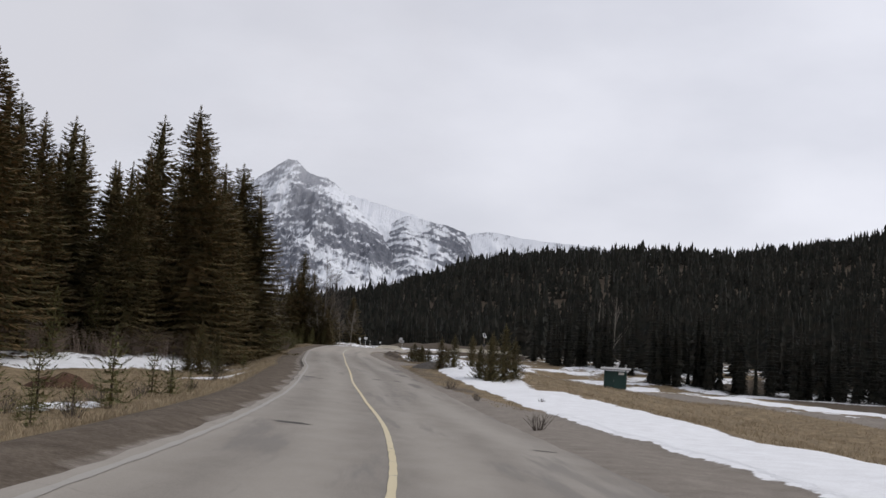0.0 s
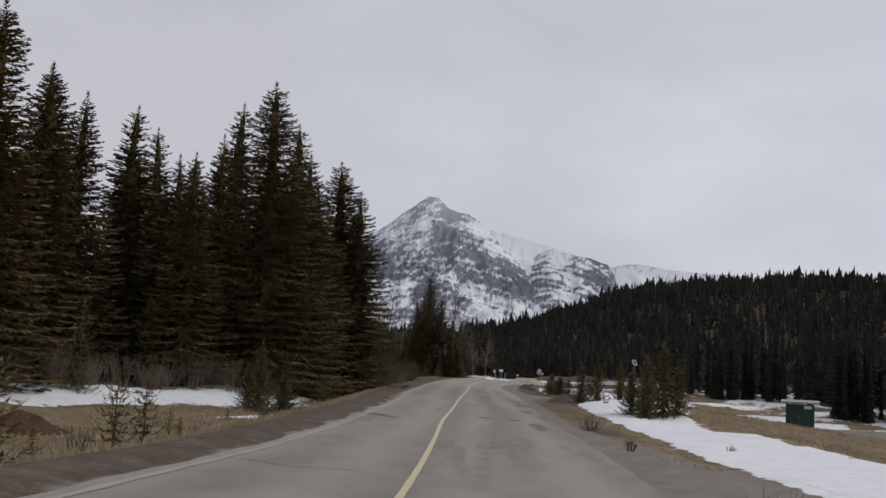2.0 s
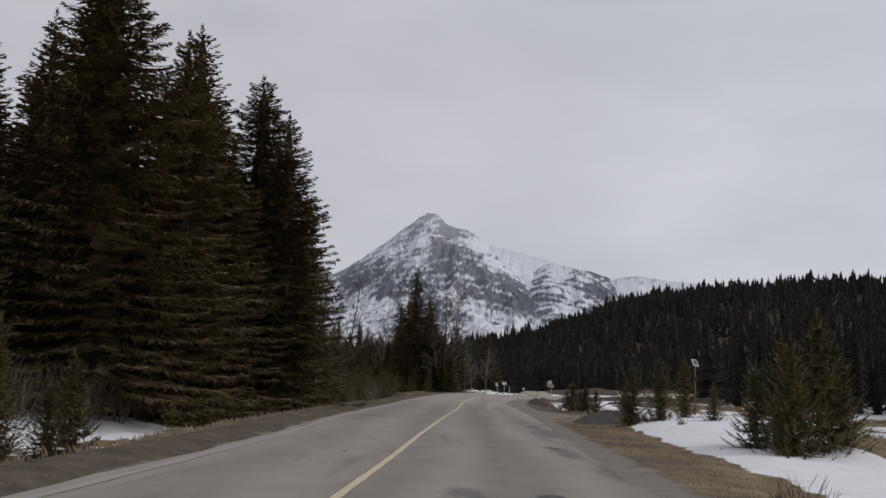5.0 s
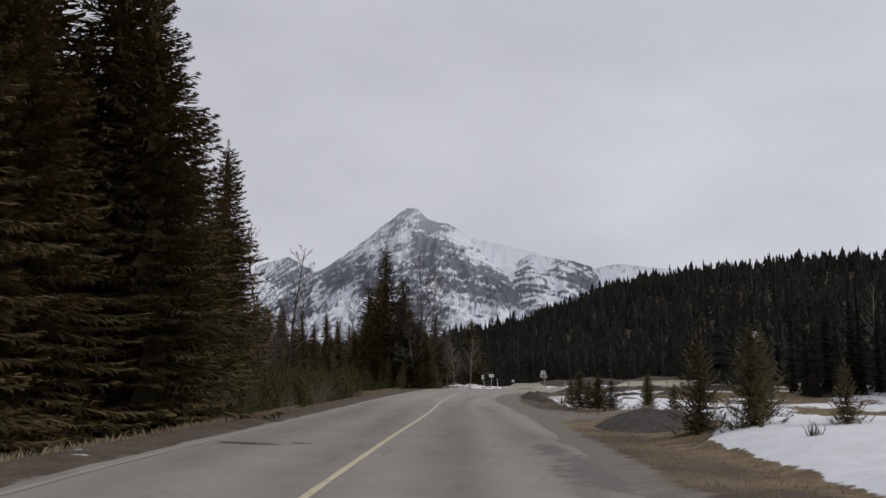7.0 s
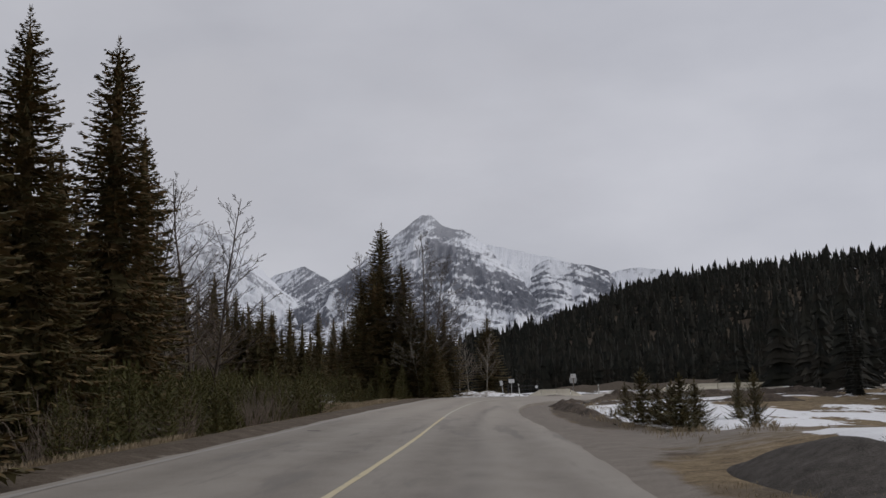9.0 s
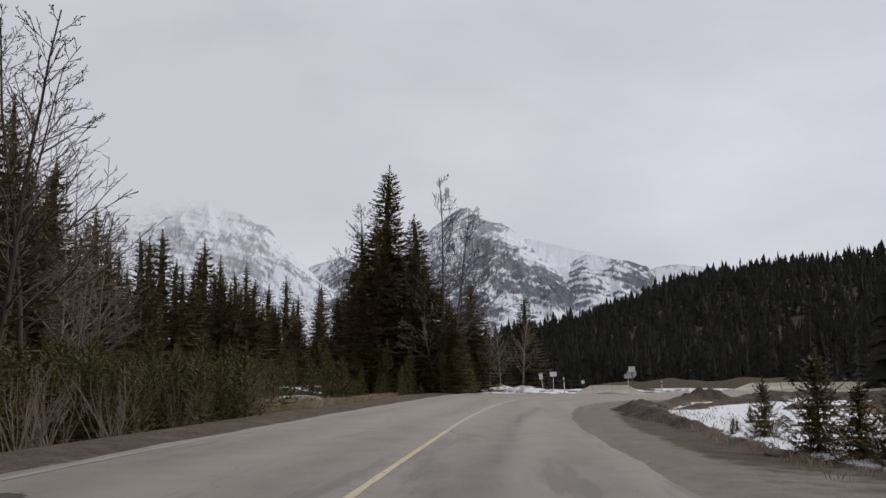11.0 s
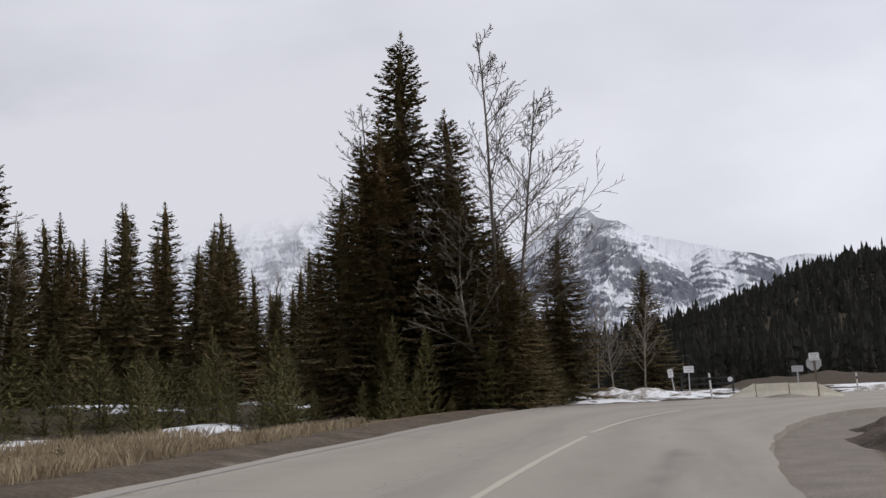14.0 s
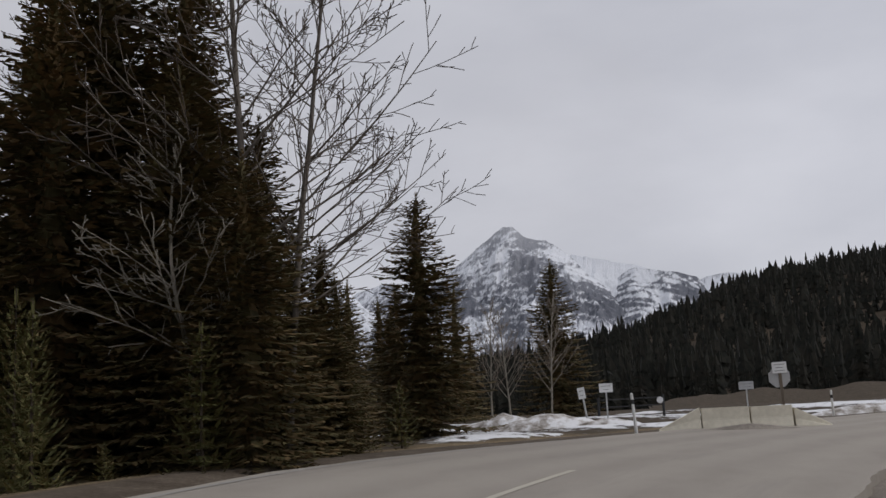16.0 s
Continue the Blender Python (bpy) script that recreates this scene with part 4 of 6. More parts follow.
def spruce_parts(height, radius, seed, fine=1.0, bare=0.05, material=None, thin=0.75):
    """Trunk and crown of a grown spruce: separate tiers of boughs, sagging below and level near the top, each a pointed fern of sprays."""
    rng = random.Random(seed)
    trunk, axis = spruce_trunk(height, rng)
    crown = Soup()
    up = Vector((0, 0, 1))

    def bough(root, w, ln, rise, curl):
        out = Vector((math.cos(w), math.sin(w), 0))
        side = Vector((-out.y, out.x, 0))

        def at(u):
            return root + out * (ln * u) + up * (ln * (rise * u + curl * u ** 3))

        half = min(0.66, 0.13 + 0.31 * ln)
        step = (0.15 if ln > 0.8 else 0.11) / fine
        n = max(3, int(ln * 0.88 / step))
        wide = 1.45 * ln * 0.88 / n + 0.015
        for i in range(n):
            u = 0.12 + 0.88 * (i + 0.5 + rng.uniform(-0.25, 0.25)) / n
            p = at(u)
            ahead = (at(u + 0.06) - p).normalized()
            fan = half * (min(1.0, 0.4 + 1.6 * u) * max(0.0, 1.0 - u) ** 0.5 + 0.16) * rng.uniform(0.75, 1.2)
            for sgn in (-1, 1):
                way = (ahead * rng.uniform(0.6, 1.0) + side * sgn * rng.uniform(0.65, 1.0) - up * rng.uniform(0.05, 0.42)).normalized()
                crown.tuft(p, way, fan, wide, (ahead + up * rng.uniform(-0.3, 0.3)).normalized())
            if rng.random() < 0.55:
                way = (ahead * rng.uniform(0.2, 0.7) - up * 0.8 + side * rng.uniform(-0.8, 0.8)).normalized()
                crown.tuft(p, way, fan * rng.uniform(0.45, 0.75), wide, ahead)
        tip = at(0.93)
        for sgn in (-1, 1):
            crown.tuft(tip, (out + side * sgn * 0.45 + up * rng.uniform(0.1, 0.55)).normalized(), 0.07 + 0.07 * min(1.6, ln), 0.05 + 0.025 * min(2.0, ln), (side + up * 0.6 * sgn).normalized())

    z = bare * height
    while z < height * 0.955:
        t = z / height
        swell = 1.0 + 0.10 * math.sin(z * 1.3 + seed) + 0.07 * math.sin(z * 3.1 + 2 * seed)
        reach = radius * (1 - t) ** thin * swell + 0.05
        if t < 0.12:
            reach *= 0.70 + t * 2.5
        gap = (0.25 + 0.24 * (1 - t)) * rng.uniform(0.85, 1.15) / (0.5 + 0.5 * min(fine, 1.1))
        spin = rng.uniform(0, 6.28)
        rise = 0.62 * t ** 1.5 - 0.42
        count = int(round(7 + 4 * (1 - t)))
        for k in range(count):
            if rng.random() < 0.05:
                continue
            root = axis(z) + up * rng.uniform(-0.07, 0.07)
            bough(root, spin + 6.283 * k / count + rng.uniform(-0.22, 0.22), reach * rng.choice((0.80, 0.9, 0.95, 1.0, 1.05, 1.15)), rise + rng.uniform(-0.06, 0.06), 0.10 + 0.10 * (1 - t))
        for k in range(4 if t < 0.8 else 2):
            bough(axis(min(z + gap * 0.5, height * 0.97)), rng.uniform(0, 6.28), reach * rng.uniform(0.5, 0.78), rise + rng.uniform(-0.12, 0.1), 0.1)
        if t < 0.93:
            s0, ring = len(crown.v), 9
            crown.v.append(axis(min(z + 0.8, height * 0.98)))
            for k in range(ring):
                w = spin + 6.283 * k / ring
                q = reach * (0.44 if k % 2 else 0.26) * (0.60 if fine > 0.9 else 1.0 if t < 0.6 else 0.8) * rng.uniform(0.8, 1.2)
                crown.v.append(axis(z) + Vector((math.cos(w) * q, math.sin(w) * q, -0.35 * q - rng.uniform(0.0, 0.25))))
            crown.f += [(s0, s0 + 1 + k, s0 + 1 + (k + 1) % ring) for k in range(ring)]
        z += gap
    # the leader, with a knot of cones and short shoots
    for k in range(16):
        w = k * 2.4
        lift = 0.955 + 0.035 * k / 16
        crown.tuft(axis(height * lift), Vector((math.cos(w) * 0.8, math.sin(w) * 0.8, 0.5)).normalized(), (0.05 + 0.010 * height) * (1 - 0.6 * k / 16) + 0.03, 0.05 + 0.003 * height, Vector((-math.sin(w), math.cos(w), 0)))
    for k in range(3):
        crown.tuft(axis(height * 0.975), (up + Vector((math.cos(k * 2.1), math.sin(k * 2.1), 0)) * 0.12).normalized(), 0.026 * height, 0.07, Vector((math.cos(k * 2.1), math.sin(k * 2.1), 0)))
    return trunk, crown.mesh("crown", material or SPRUCE)


def sapling_parts(height, radius, seed, full=False, material=None):
    """A young spruce: clear whorls of rising branches on a slim stem, each with paired needle shoots, and a bare leader on top."""
    rng = random.Random(seed)
    trunk, axis = spruce_trunk(height, rng, 0.015)
    crown = Soup()
    up = Vector((0, 0, 1))

    def branch(root, w, ln, rise):
        out = Vector((math.cos(w), math.sin(w), 0))
        side = Vector((-out.y, out.x, 0))
        thick = 0.030 + 0.009 * height

        def at(u):
            return root + out * (ln * u) + up * (ln * (rise * u - 0.18 * math.sin(u * 3.14) + 0.16 * u * u))

        n = max(4, int(ln / (0.065 + 0.012 * height)))
        for i in range(n):
            u = (i + 0.3 + rng.uniform(-0.2, 0.2)) / n
            p = at(u)
            ahead = (at(u + 0.08) - p).normalized()
            crown.tuft(p, ahead, ln / n * 1.7, thick * 1.15, (side + up * rng.uniform(-0.5, 0.5)).normalized())
            shoot = ln * (0.42 if full else 0.34) * (1.08 - u) * rng.uniform(0.75, 1.2) + 0.03
            for sgn in (-1, 1):
                way = (ahead * 0.8 + side * sgn * 0.85 + up * rng.uniform(-0.12, 0.10)).normalized()
                crown.tuft(p, way, shoot, thick * (1.3 if full else 1.1), (ahead + up * rng.uniform(-0.3, 0.3)).normalized())
            if full:
                crown.tuft(p, (ahead * 0.5 + up * rng.choice((-0.7, 0.5)) + side * rng.uniform(-0.5, 0.5)).normalized(), shoot * 0.7, thick * 1.2, side)

    z = 0.05 * height
    gap0 = 0.12 + 0.037 * height
    while z < height * 0.90:
        t = z / height
        reach = radius * (1 - t) ** 0.85 * rng.uniform(0.88, 1.12) + 0.03
        rise = -0.14 + 0.38 * t
        spin = rng.uniform(0, 6.28)
        count = 9 if t < 0.8 else 6
        for k in range(count):
            branch(axis(z), spin + 6.283 * k / count + rng.uniform(-0.25, 0.25), reach * rng.uniform(0.75, 1.1), rise + rng.uniform(-0.08, 0.08))
        gap = gap0 * (1.05 - 0.35 * t) * (0.8 if full else 1.0)
        for k in range(4 if full else 2):
            branch(axis(z + gap * rng.uniform(0.3, 0.7)), rng.uniform(0, 6.28), reach * rng.uniform(0.35, 0.65), rise + 0.1)
        z += gap * rng.uniform(0.9, 1.1)
    for k in range(4):
        w = k * 1.57
        crown.tuft(axis(height * 0.88), (up + Vector((math.cos(w), math.sin(w), 0)) * 0.10).normalized(), 0.12 * height, 0.04 + 0.006 * height, Vector((math.cos(w), math.sin(w), 0)))
        crown.tuft(axis(height * 0.90), (up * 0.7 + Vector((math.cos(w), math.sin(w), 0))).normalized(), 0.05 * height + 0.03, 0.035 + 0.004 * height, Vector((-math.sin(w), math.cos(w), 0)))
    return trunk, crown.mesh("crown", material or SPRUCE_YOUNG)


class Stand:
    """Trees of one kind: a few grown shapes, copied to their places with turn and size."""

    def __init__(self, name, label, category, group, shapes):
        self.name, self.label, self.category, self.group, self.shapes = name, label, category, group, shapes
        self.made = {}

    def put(self, x, y, height, which, turn, wide=1.0, z=None, lean=(0, 0)):
        own, maker = self.shapes[which % len(self.shapes)]
        z = gz(x, y) - 0.08 if z is None else z
        s = height / own
        m = Matrix.LocRotScale((x, y, z), Euler((radians(lean[0]), radians(lean[1]), radians(turn))), (s * wide, s * wide, s))
        key = which % len(self.shapes)
        if key not in self.made:
            ob = new(self.name)
            tagged(ob, self.label, self.category, self.group)
            trunk, crown = maker()
            part("trunk", trunk, None, ob)
            part("crown", crown, None, ob)
            ob.matrix_basis = m
            self.made[key] = ob
            return ob
        src = self.made[key]
        keep = src.matrix_basis.copy()
        src.matrix_basis = Matrix()
        ob = copy_thing(src, m)
        src.matrix_basis = keep
        return ob


TALL = Stand("spruce_tree", "tall dark green spruce with drooping boughs at the forest edge", "tree", "tall spruces beside the road",
             [(17.0, lambda: spruce_parts(17.0, 3.2, 1, 1.0)), (14.0, lambda: spruce_parts(14.0, 2.7, 2, 1.0)), (15.0, lambda: spruce_parts(15.0, 2.6, 3, 1.0, 0.03)),
              (16.0, lambda: spruce_parts(16.0, 3.1, 4, 1.0, 0.03, thin=0.85)),
              (17.0, lambda: spruce_parts(17.0, 3.2, 5, 0.55, 0.04)), (14.5, lambda: spruce_parts(14.5, 2.8, 6, 0.55, 0.04, thin=0.8)),
              (17.0, lambda: spruce_parts(17.0, 3.3, 7, 2.5)), (14.0, lambda: spruce_parts(14.0, 2.8, 8, 2.5))])
BACK = Stand("spruce_tree", "slender dark spruce in the dense wood behind the road", "tree", "spruces in the wood",
             [(13.0, lambda: spruce_parts(13.0, 1.9, 11, 0.42, 0.03)), (15.0, lambda: spruce_parts(15.0, 2.1, 12, 0.42, 0.03, thin=0.85)), (11.0, lambda: spruce_parts(11.0, 1.7, 13, 0.42, 0.02))])
YOUNG = Stand("spruce_sapling", "young green spruce sapling growing in dry grass", "sapling", "young spruces by the road",
              [(2.6, lambda: sapling_parts(2.6, 0.98, 21)), (1.7, lambda: sapling_parts(1.7, 0.70, 22)), (4.0, lambda: sapling_parts(4.0, 1.35, 23))])
FULL = Stand("spruce_sapling", "bushy young spruce with dense boughs beside old snow", "sapling", "young spruces by the road",
             [(3.2, lambda: sapling_parts(3.2, 1.22, 31, True, SPRUCE_BUSHY)), (2.2, lambda: sapling_parts(2.2, 0.90, 32, True, SPRUCE_BUSHY))])

# the tall group on the road's left: x, y, top height above the road datum, shape, width
for _i, (_x, _y, _top, _k, _w) in enumerate([(-17.2, 72.4, 17.5, 6, 1.14), (-22.3, 80.6, 18.5, 4, 0.95), (-26.2, 63.7, 15.8, 0, 1.0), (-17.25, 87.9, 16.3, 6, 1.3), (-16.1, 75.8, 14.15, 7, 1.0),
                                             (-15.3, 86.2, 13.8, 7, 1.1), (-25.2, 57.3, 16.9, 2, 1.15), (-25.9, 66.9, 15.4, 3, 1.0), (-29.7, 85.5, 17.9, 4, 0.9), (-33.8, 91.2, 17.5, 4, 1.0),
                                             (-23.5, 74.4, 13.7, 5, 0.95), (-21.5, 71.3, 13.2, 1, 0.9), (-33.6, 88.7, 15.5, 4, 1.0), (-21.8, 76.8, 15.5, 3, 0.9), (-18.0, 86.8, 12.1, 1, 0.9),
                                             (-20.5, 108.5, 14.4, 0, 0.95), (-18.3, 94.0, 13.2, 1, 1.0), (-19.2, 100.5, 12.4, 3, 0.95), (-20.0, 68.0, 12.0, 3, 0.95), (-16.9, 81.0, 13.2, 7, 1.2),
                                             (-29.5, 61.0, 14.5, 5, 1.0), (-30.5, 53.5, 17.5, 4, 1.0), (-34.5, 58.0, 18.0, 5, 1.0), (-17.0, 90.5, 10.5, 3, 1.0), (-22.8, 105.0, 11.0, 1, 1.0),
                                             (-27.5, 76.5, 17.2, 4, 1.0), (-30.0, 70.5, 18.0, 5, 1.1), (-36.5, 76.0, 18.5, 4, 1.1), (-26.0, 83.0, 15.0, 5, 1.1), (-25.5, 93.0, 14.5, 5, 1.0), (-31.0, 98.0, 16.0, 4, 1.0), (-26.5, 116.0, 12.6, 5, 0.9), (-29.5, 121.0, 14.0, 4, 0.8), (-33.0, 127.0, 14.2, 5, 0.85), (-31.0, 112.0, 15.5, 4, 0.9), (-23.6, 118.0, 13.7, 5, 0.85),
                                             (-38.0, 120.0, 17.0, 4, 0.9), (-40.5, 133.0, 16.5, 5, 0.9), (-37.5, 140.0, 12.5, 4, 0.9), (-45.0, 146.0, 17.5, 4, 0.9), (-23.1, 92.0, 17.0, 4, 1.0), (-21.4, 91.0, 15.6, 5, 1.0), (-35.8, 140.0, 16.3, 4, 0.75), (-33.7, 140.0, 11.8, 5, 0.9), (-30.5, 134.0, 9.6, 5, 0.9), (-41.8, 159.7, 14.5, 5, 0.9), (-20.5, 88.5, 19.0, 4, 1.0), (-19.0, 83.5, 15.5, 5, 1.0)]):
    _g = gz(_x, _y)
    TALL.put(_x, _y, _top - _g, _k, _i * 77 % 360, _w * 1.24)

# the clump at the bend and the trees round it
for _i, (_x, _y, _top, _k, _w) in enumerate([(-20.5, 155.0, 15.3, 0, 0.92), (-18.9, 155.2, 12.3, 2, 1.05), (-20.7, 153.3, 11.6, 1, 1.05), (-22.2, 155.5, 11.7, 1, 0.9), (-19.6, 157.6, 10.2, 3, 1.1),
                                             (-21.6, 151.8, 9.0, 1, 1.1), (-17.9, 153.0, 9.2, 1, 1.25), (-23.2, 153.6, 7.4, 3, 1.0), (-17.7, 169.4, 9.7, 1, 1.3), (-16.4, 196.0, 11.0, 1, 1.2),
                                             (-19.6, 173.0, 6.4, 3, 1.1), (-16.3, 151.8, 6.8, 1, 1.3), (-17.2, 154.7, 8.3, 1, 1.2), (-16.6, 156.6, 6.2, 3, 1.15), (-17.3, 159.6, 5.8, 1, 1.1), (-18.6, 163.5, 5.0, 3, 1.1)]):
    TALL.put(_x, _y, _top - gz(_x, _y), _k, 40 + _i * 97 % 360, _w * 1.28)

# trees in the wood behind, on the left
_rng = random.Random(5)
for _x, _y, _top in [(-46.2, 177.2, 15.0), (-50.4, 189.2, 17.5), (-47.3, 191.9, 16.8), (-41.0, 153.0, 16.3), (-46.7, 189.4, 15.0), (-44.9, 157.0, 17.0), (-47.9, 161.4, 18.0),
                     (-38.0, 176.0, 11.6), (-35.0, 180.0, 11.6), (-33.0, 184.0, 11.3), (-48.8, 181.2, 16.0), (-43.0, 184.0, 13.0), (-40.0, 190.0, 12.0), (-36.0, 170.0, 10.0),
                     (-51.1, 176.0, 14.3), (-44.1, 168.0, 12.8), (-48.9, 176.0, 12.6), (-41.3, 168.0, 11.1), (-43.2, 176.0, 12.8), (-35.9, 168.0, 10.3), (-39.3, 176.0, 13.0), (-34.1, 168.0, 11.3),
                     (-36.8, 176.0, 10.0), (-31.6, 168.0, 7.9), (-35.2, 178.0, 9.2), (-55.5, 176.0, 13.9), (-46.7, 168.0, 12.5), (-29.5, 171.0, 8.2), (-33.0, 163.0, 9.0), (-37.0, 163.5, 10.5), (-39.5, 171.0, 11.4), (-32.0, 174.0, 9.4), (-45.5, 172.0, 12.0), (-28.0, 177.0, 8.6), (-41.0, 181.0, 12.4), (-30.0, 183.0, 9.8)]:
    BACK.put(_x, _y, _top - gz(_x, _y), _rng.randrange(3), _rng.uniform(0, 360), _rng.uniform(1.3, 1.6))
_placed = 0
while _placed < 112:
    _x, _y = _rng.uniform(-66, -20), _rng.uniform(44, 215)
    _edge = float(np.interp(_y, (44, 60, 90, 110, 118, 150, 165, 215), (-33, -27, -22, -22, -31, -35, -29, -24)))
    if _x > _edge:
        continue
    _h = _rng.uniform(6.5, 9.0) if 115 < _y < 155 else _rng.uniform(5.5, 7.5) if _y > 115 else _rng.uniform(11, 16.5)
    BACK.put(_x, _y, _h, _rng.randrange(3), _rng.uniform(0, 360), _rng.uniform(1.5, 2.0))
    _placed += 1

for _x, _y, _top in [(-37.5, 149.5, 9.5), (-40.0, 156.0, 10.6), (-43.5, 152.5, 10.2), (-38.2, 160.5, 9.8), (-45.8, 164.0, 11.4), (-36.0, 156.5, 8.6), (-42.6, 163.0, 10.8), (-34.2, 151.8, 7.8)]:
    BACK.put(_x, _y, _top - gz(_x, _y), _rng.randrange(3), _rng.uniform(0, 360), _rng.uniform(1.4, 1.7))
for _i in range(44):
    _x, _y = _rng.uniform(-64, -24), _rng.uniform(178, 214)
    BACK.put(_x, _y, _rng.uniform(8.5, 11.5) - gz(_x, _y), _rng.randrange(3), _rng.uniform(0, 360), _rng.uniform(1.3, 1.7))

# saplings: right of the road, then the thicket on the left
SAPLINGS = [(3.2, 66.8, 3.2, 2, 0.9), (4.1, 68.2, 3.8, 2, 0.9), (3.4, 69.4, 3.2, 2, 0.9), (4.8, 69.2, 2.9, 2, 0.95), (2.6, 68.4, 2.4, 2, 1.0),
            (1.1, 82.4, 2.75, 0, 0.95), (0.1, 84.3, 2.65, 0, 1.05), (0.1, 91.6, 1.25, 1, 1.1), (2.7, 90.5, 3.1, 0, 0.85), (3.0, 81.5, 1.65, 1, 0.85), (-2.8, 116.8, 2.3, 0, 1.3), (-2.3, 115.2, 1.7, 0, 1.5),
            (-1.9, 114.0, 1.8, 0, 1.5), (-1.9, 109.8, 2.0, 0, 1.35), (-1.2, 112.5, 1.9, 0, 1.5), (-3.3, 121.6, 1.7, 0, 1.1), (-3.9, 123.6, 0.55, 1, 0.9), (-3.7, 124.4, 0.5, 1, 1.0), (0.6, 111.0, 2.2, 2, 0.9),
            (-2.9, 128.6, 0.75, 1, 0.9), (-3.5, 127.6, 0.45, 1, 1.0), (0.9, 117.5, 1.9, 0, 1.0),
            (-21.9, 60.6, 4.3, 2, 0.9), (-21.8, 67.6, 4.7, 2, 0.85), (-13.4, 60.2, 3.2, 2, 0.85), (-13.0, 62.6, 2.6, 0, 0.95), (-12.6, 60.9, 1.9, 0, 1.1), (-14.4, 61.5, 2.2, 0, 1.1), (-17.0, 74.5, 2.9, 0, 1.0),
            (-10.1, 33.4, 2.7, 1, 1.0), (-10.5, 39.6, 1.9, 1, 0.95), (-9.9, 39.9, 1.75, 1, 1.0), (-9.3, 40.6, 0.75, 1, 1.1), (-11.5, 31.0, 2.2, 1, 1.1), (-11.9, 28.6, 2.1, 1, 1.1), (-10.3, 30.6, 1.2, 1, 1.1), (-10.9, 36.6, 0.7, 1, 1.1),
            (-10.8, 43.7, 0.9, 1, 0.9), (-12.0, 52.0, 0.6, 1, 1.0), (-9.6, 25.6, 1.1, 1, 1.1), (-10.4, 27.0, 0.7, 1, 1.2), (-23.3, 59.9, 1.5, 1, 1.0), (-12.0, 66.0, 1.2, 1, 1.0), (-11.4, 54.6, 1.3, 1, 0.8),
            (-19.5, 150.4, 3.2, 2, 0.9), (-17.6, 145.4, 1.6, 0, 0.9), (-17.8, 148.3, 2.6, 2, 0.8), (-25.4, 139.9, 2.3, 0, 1.0), (-18.3, 132.6, 0.5, 1, 1.2), (-20.5, 145.0, 2.2, 0, 1.0), (-22.0, 147.5, 2.8, 2, 0.9),
            (-23.5, 143.0, 2.2, 0, 1.0), (-19.0, 141.5, 1.2, 1, 1.0), (-23.4, 136.6, 0.9, 1, 1.0), (-18.9, 153.9, 2.0, 0, 1.0), (-16.5, 150.6, 2.3, 0, 1.0), (-16.3, 157.0, 1.9, 0, 1.1), (-16.5, 162.0, 1.8, 0, 1.1)]
for _i, (_x, _y, _h, _k, _w) in enumerate(SAPLINGS):
    if _i < 22 or (_h > 1.5 and 58 < _y < 64 and _x > -15):
        FULL.put(_x, _y, _h, 1 if _h < 1.9 or _i % 3 == 1 else 0, _i * 61 % 360, _w)
    else:
        YOUNG.put(_x, _y, _h, _k, _i * 61 % 360, _w)
_placed = 0
while _placed < 125:
    _y = _rng.uniform(92, 150)
    _e = float(np.interp(_y, EDGE_L[14:230, 1], EDGE_L[14:230, 0]))
    _x = _e - 2.5 - abs(_rng.gauss(0, 5.0))
    if 126 < _y < 140 and _x > -23.5:
        continue
    if _y > 126 and _rng.random() < 0.55:
        continue
    YOUNG.put(_x, _y, min(4.2 if _y < 122 else 2.0, _rng.uniform(0.8, 2.2) + 0.22 * (_e - _x - 2.0)), _rng.randrange(3), _rng.uniform(0, 360), _rng.uniform(0.75, 1.05))
    _placed += 1


for _i in range(44):
    _y = _rng.uniform(110, 126)
    _x = float(np.interp(_y, EDGE_L[14:230, 1], EDGE_L[14:230, 0])) - _rng.uniform(1.9, 10.0)
    YOUNG.put(_x, _y, _rng.uniform(1.3, 2.3) + 0.10 * _rng.random() * abs(_x + 14), _rng.randrange(3), _rng.uniform(0, 360), _rng.uniform(0.8, 1.1))
for _i in range(46):
    YOUNG.put(_rng.uniform(-36, -17.4), _rng.uniform(140, 152), 0.6 + 2.6 * _rng.random() ** 1.8, _rng.randrange(3), _rng.uniform(0, 360), _rng.uniform(0.75, 1.05))


for _i in range(34):
    YOUNG.put(_rng.uniform(-33, -22.8), _rng.uniform(127, 141), _rng.uniform(1.1, 2.9), _rng.randrange(3), _rng.uniform(0, 360), _rng.uniform(0.8, 1.05))


def joined_saplings(name, places, label):
    """The part of the thicket that cannot be told apart, as one mesh. places: x, y, height, shape, turn."""
    verts, faces, base = [], [], 0
    for x, y, h, k, turn in places:
        own = YOUNG.shapes[k][0]
        me = next(c for c in YOUNG.made[k].children if c.name.startswith("crown")).data
        co = np.empty(len(me.vertices) * 3)
        me.vertices.foreach_get("co", co)
        co = co.reshape(-1, 3) * (h / own)
        c, q = math.cos(turn), math.sin(turn)
        verts.append(np.stack([(co[:, 0] * c - co[:, 1] * q) * 1.15 + x, (co[:, 0] * q + co[:, 1] * c) * 1.15 + y, co[:, 2] + gz(x, y) - 0.08], 1))
        f = np.empty(len(me.polygons) * 3, int)
        me.polygons.foreach_get("vertices", f)
        faces.append(f.reshape(-1, 3) + base)
        base += len(co)
    me = bpy.data.meshes.new(name)
    me.from_pydata(np.concatenate(verts).tolist(), [], np.concatenate(faces).tolist())
    me.materials.append(SPRUCE_YOUNG)
    tagged(new(name, me), label, "thicket", kind="stuff")


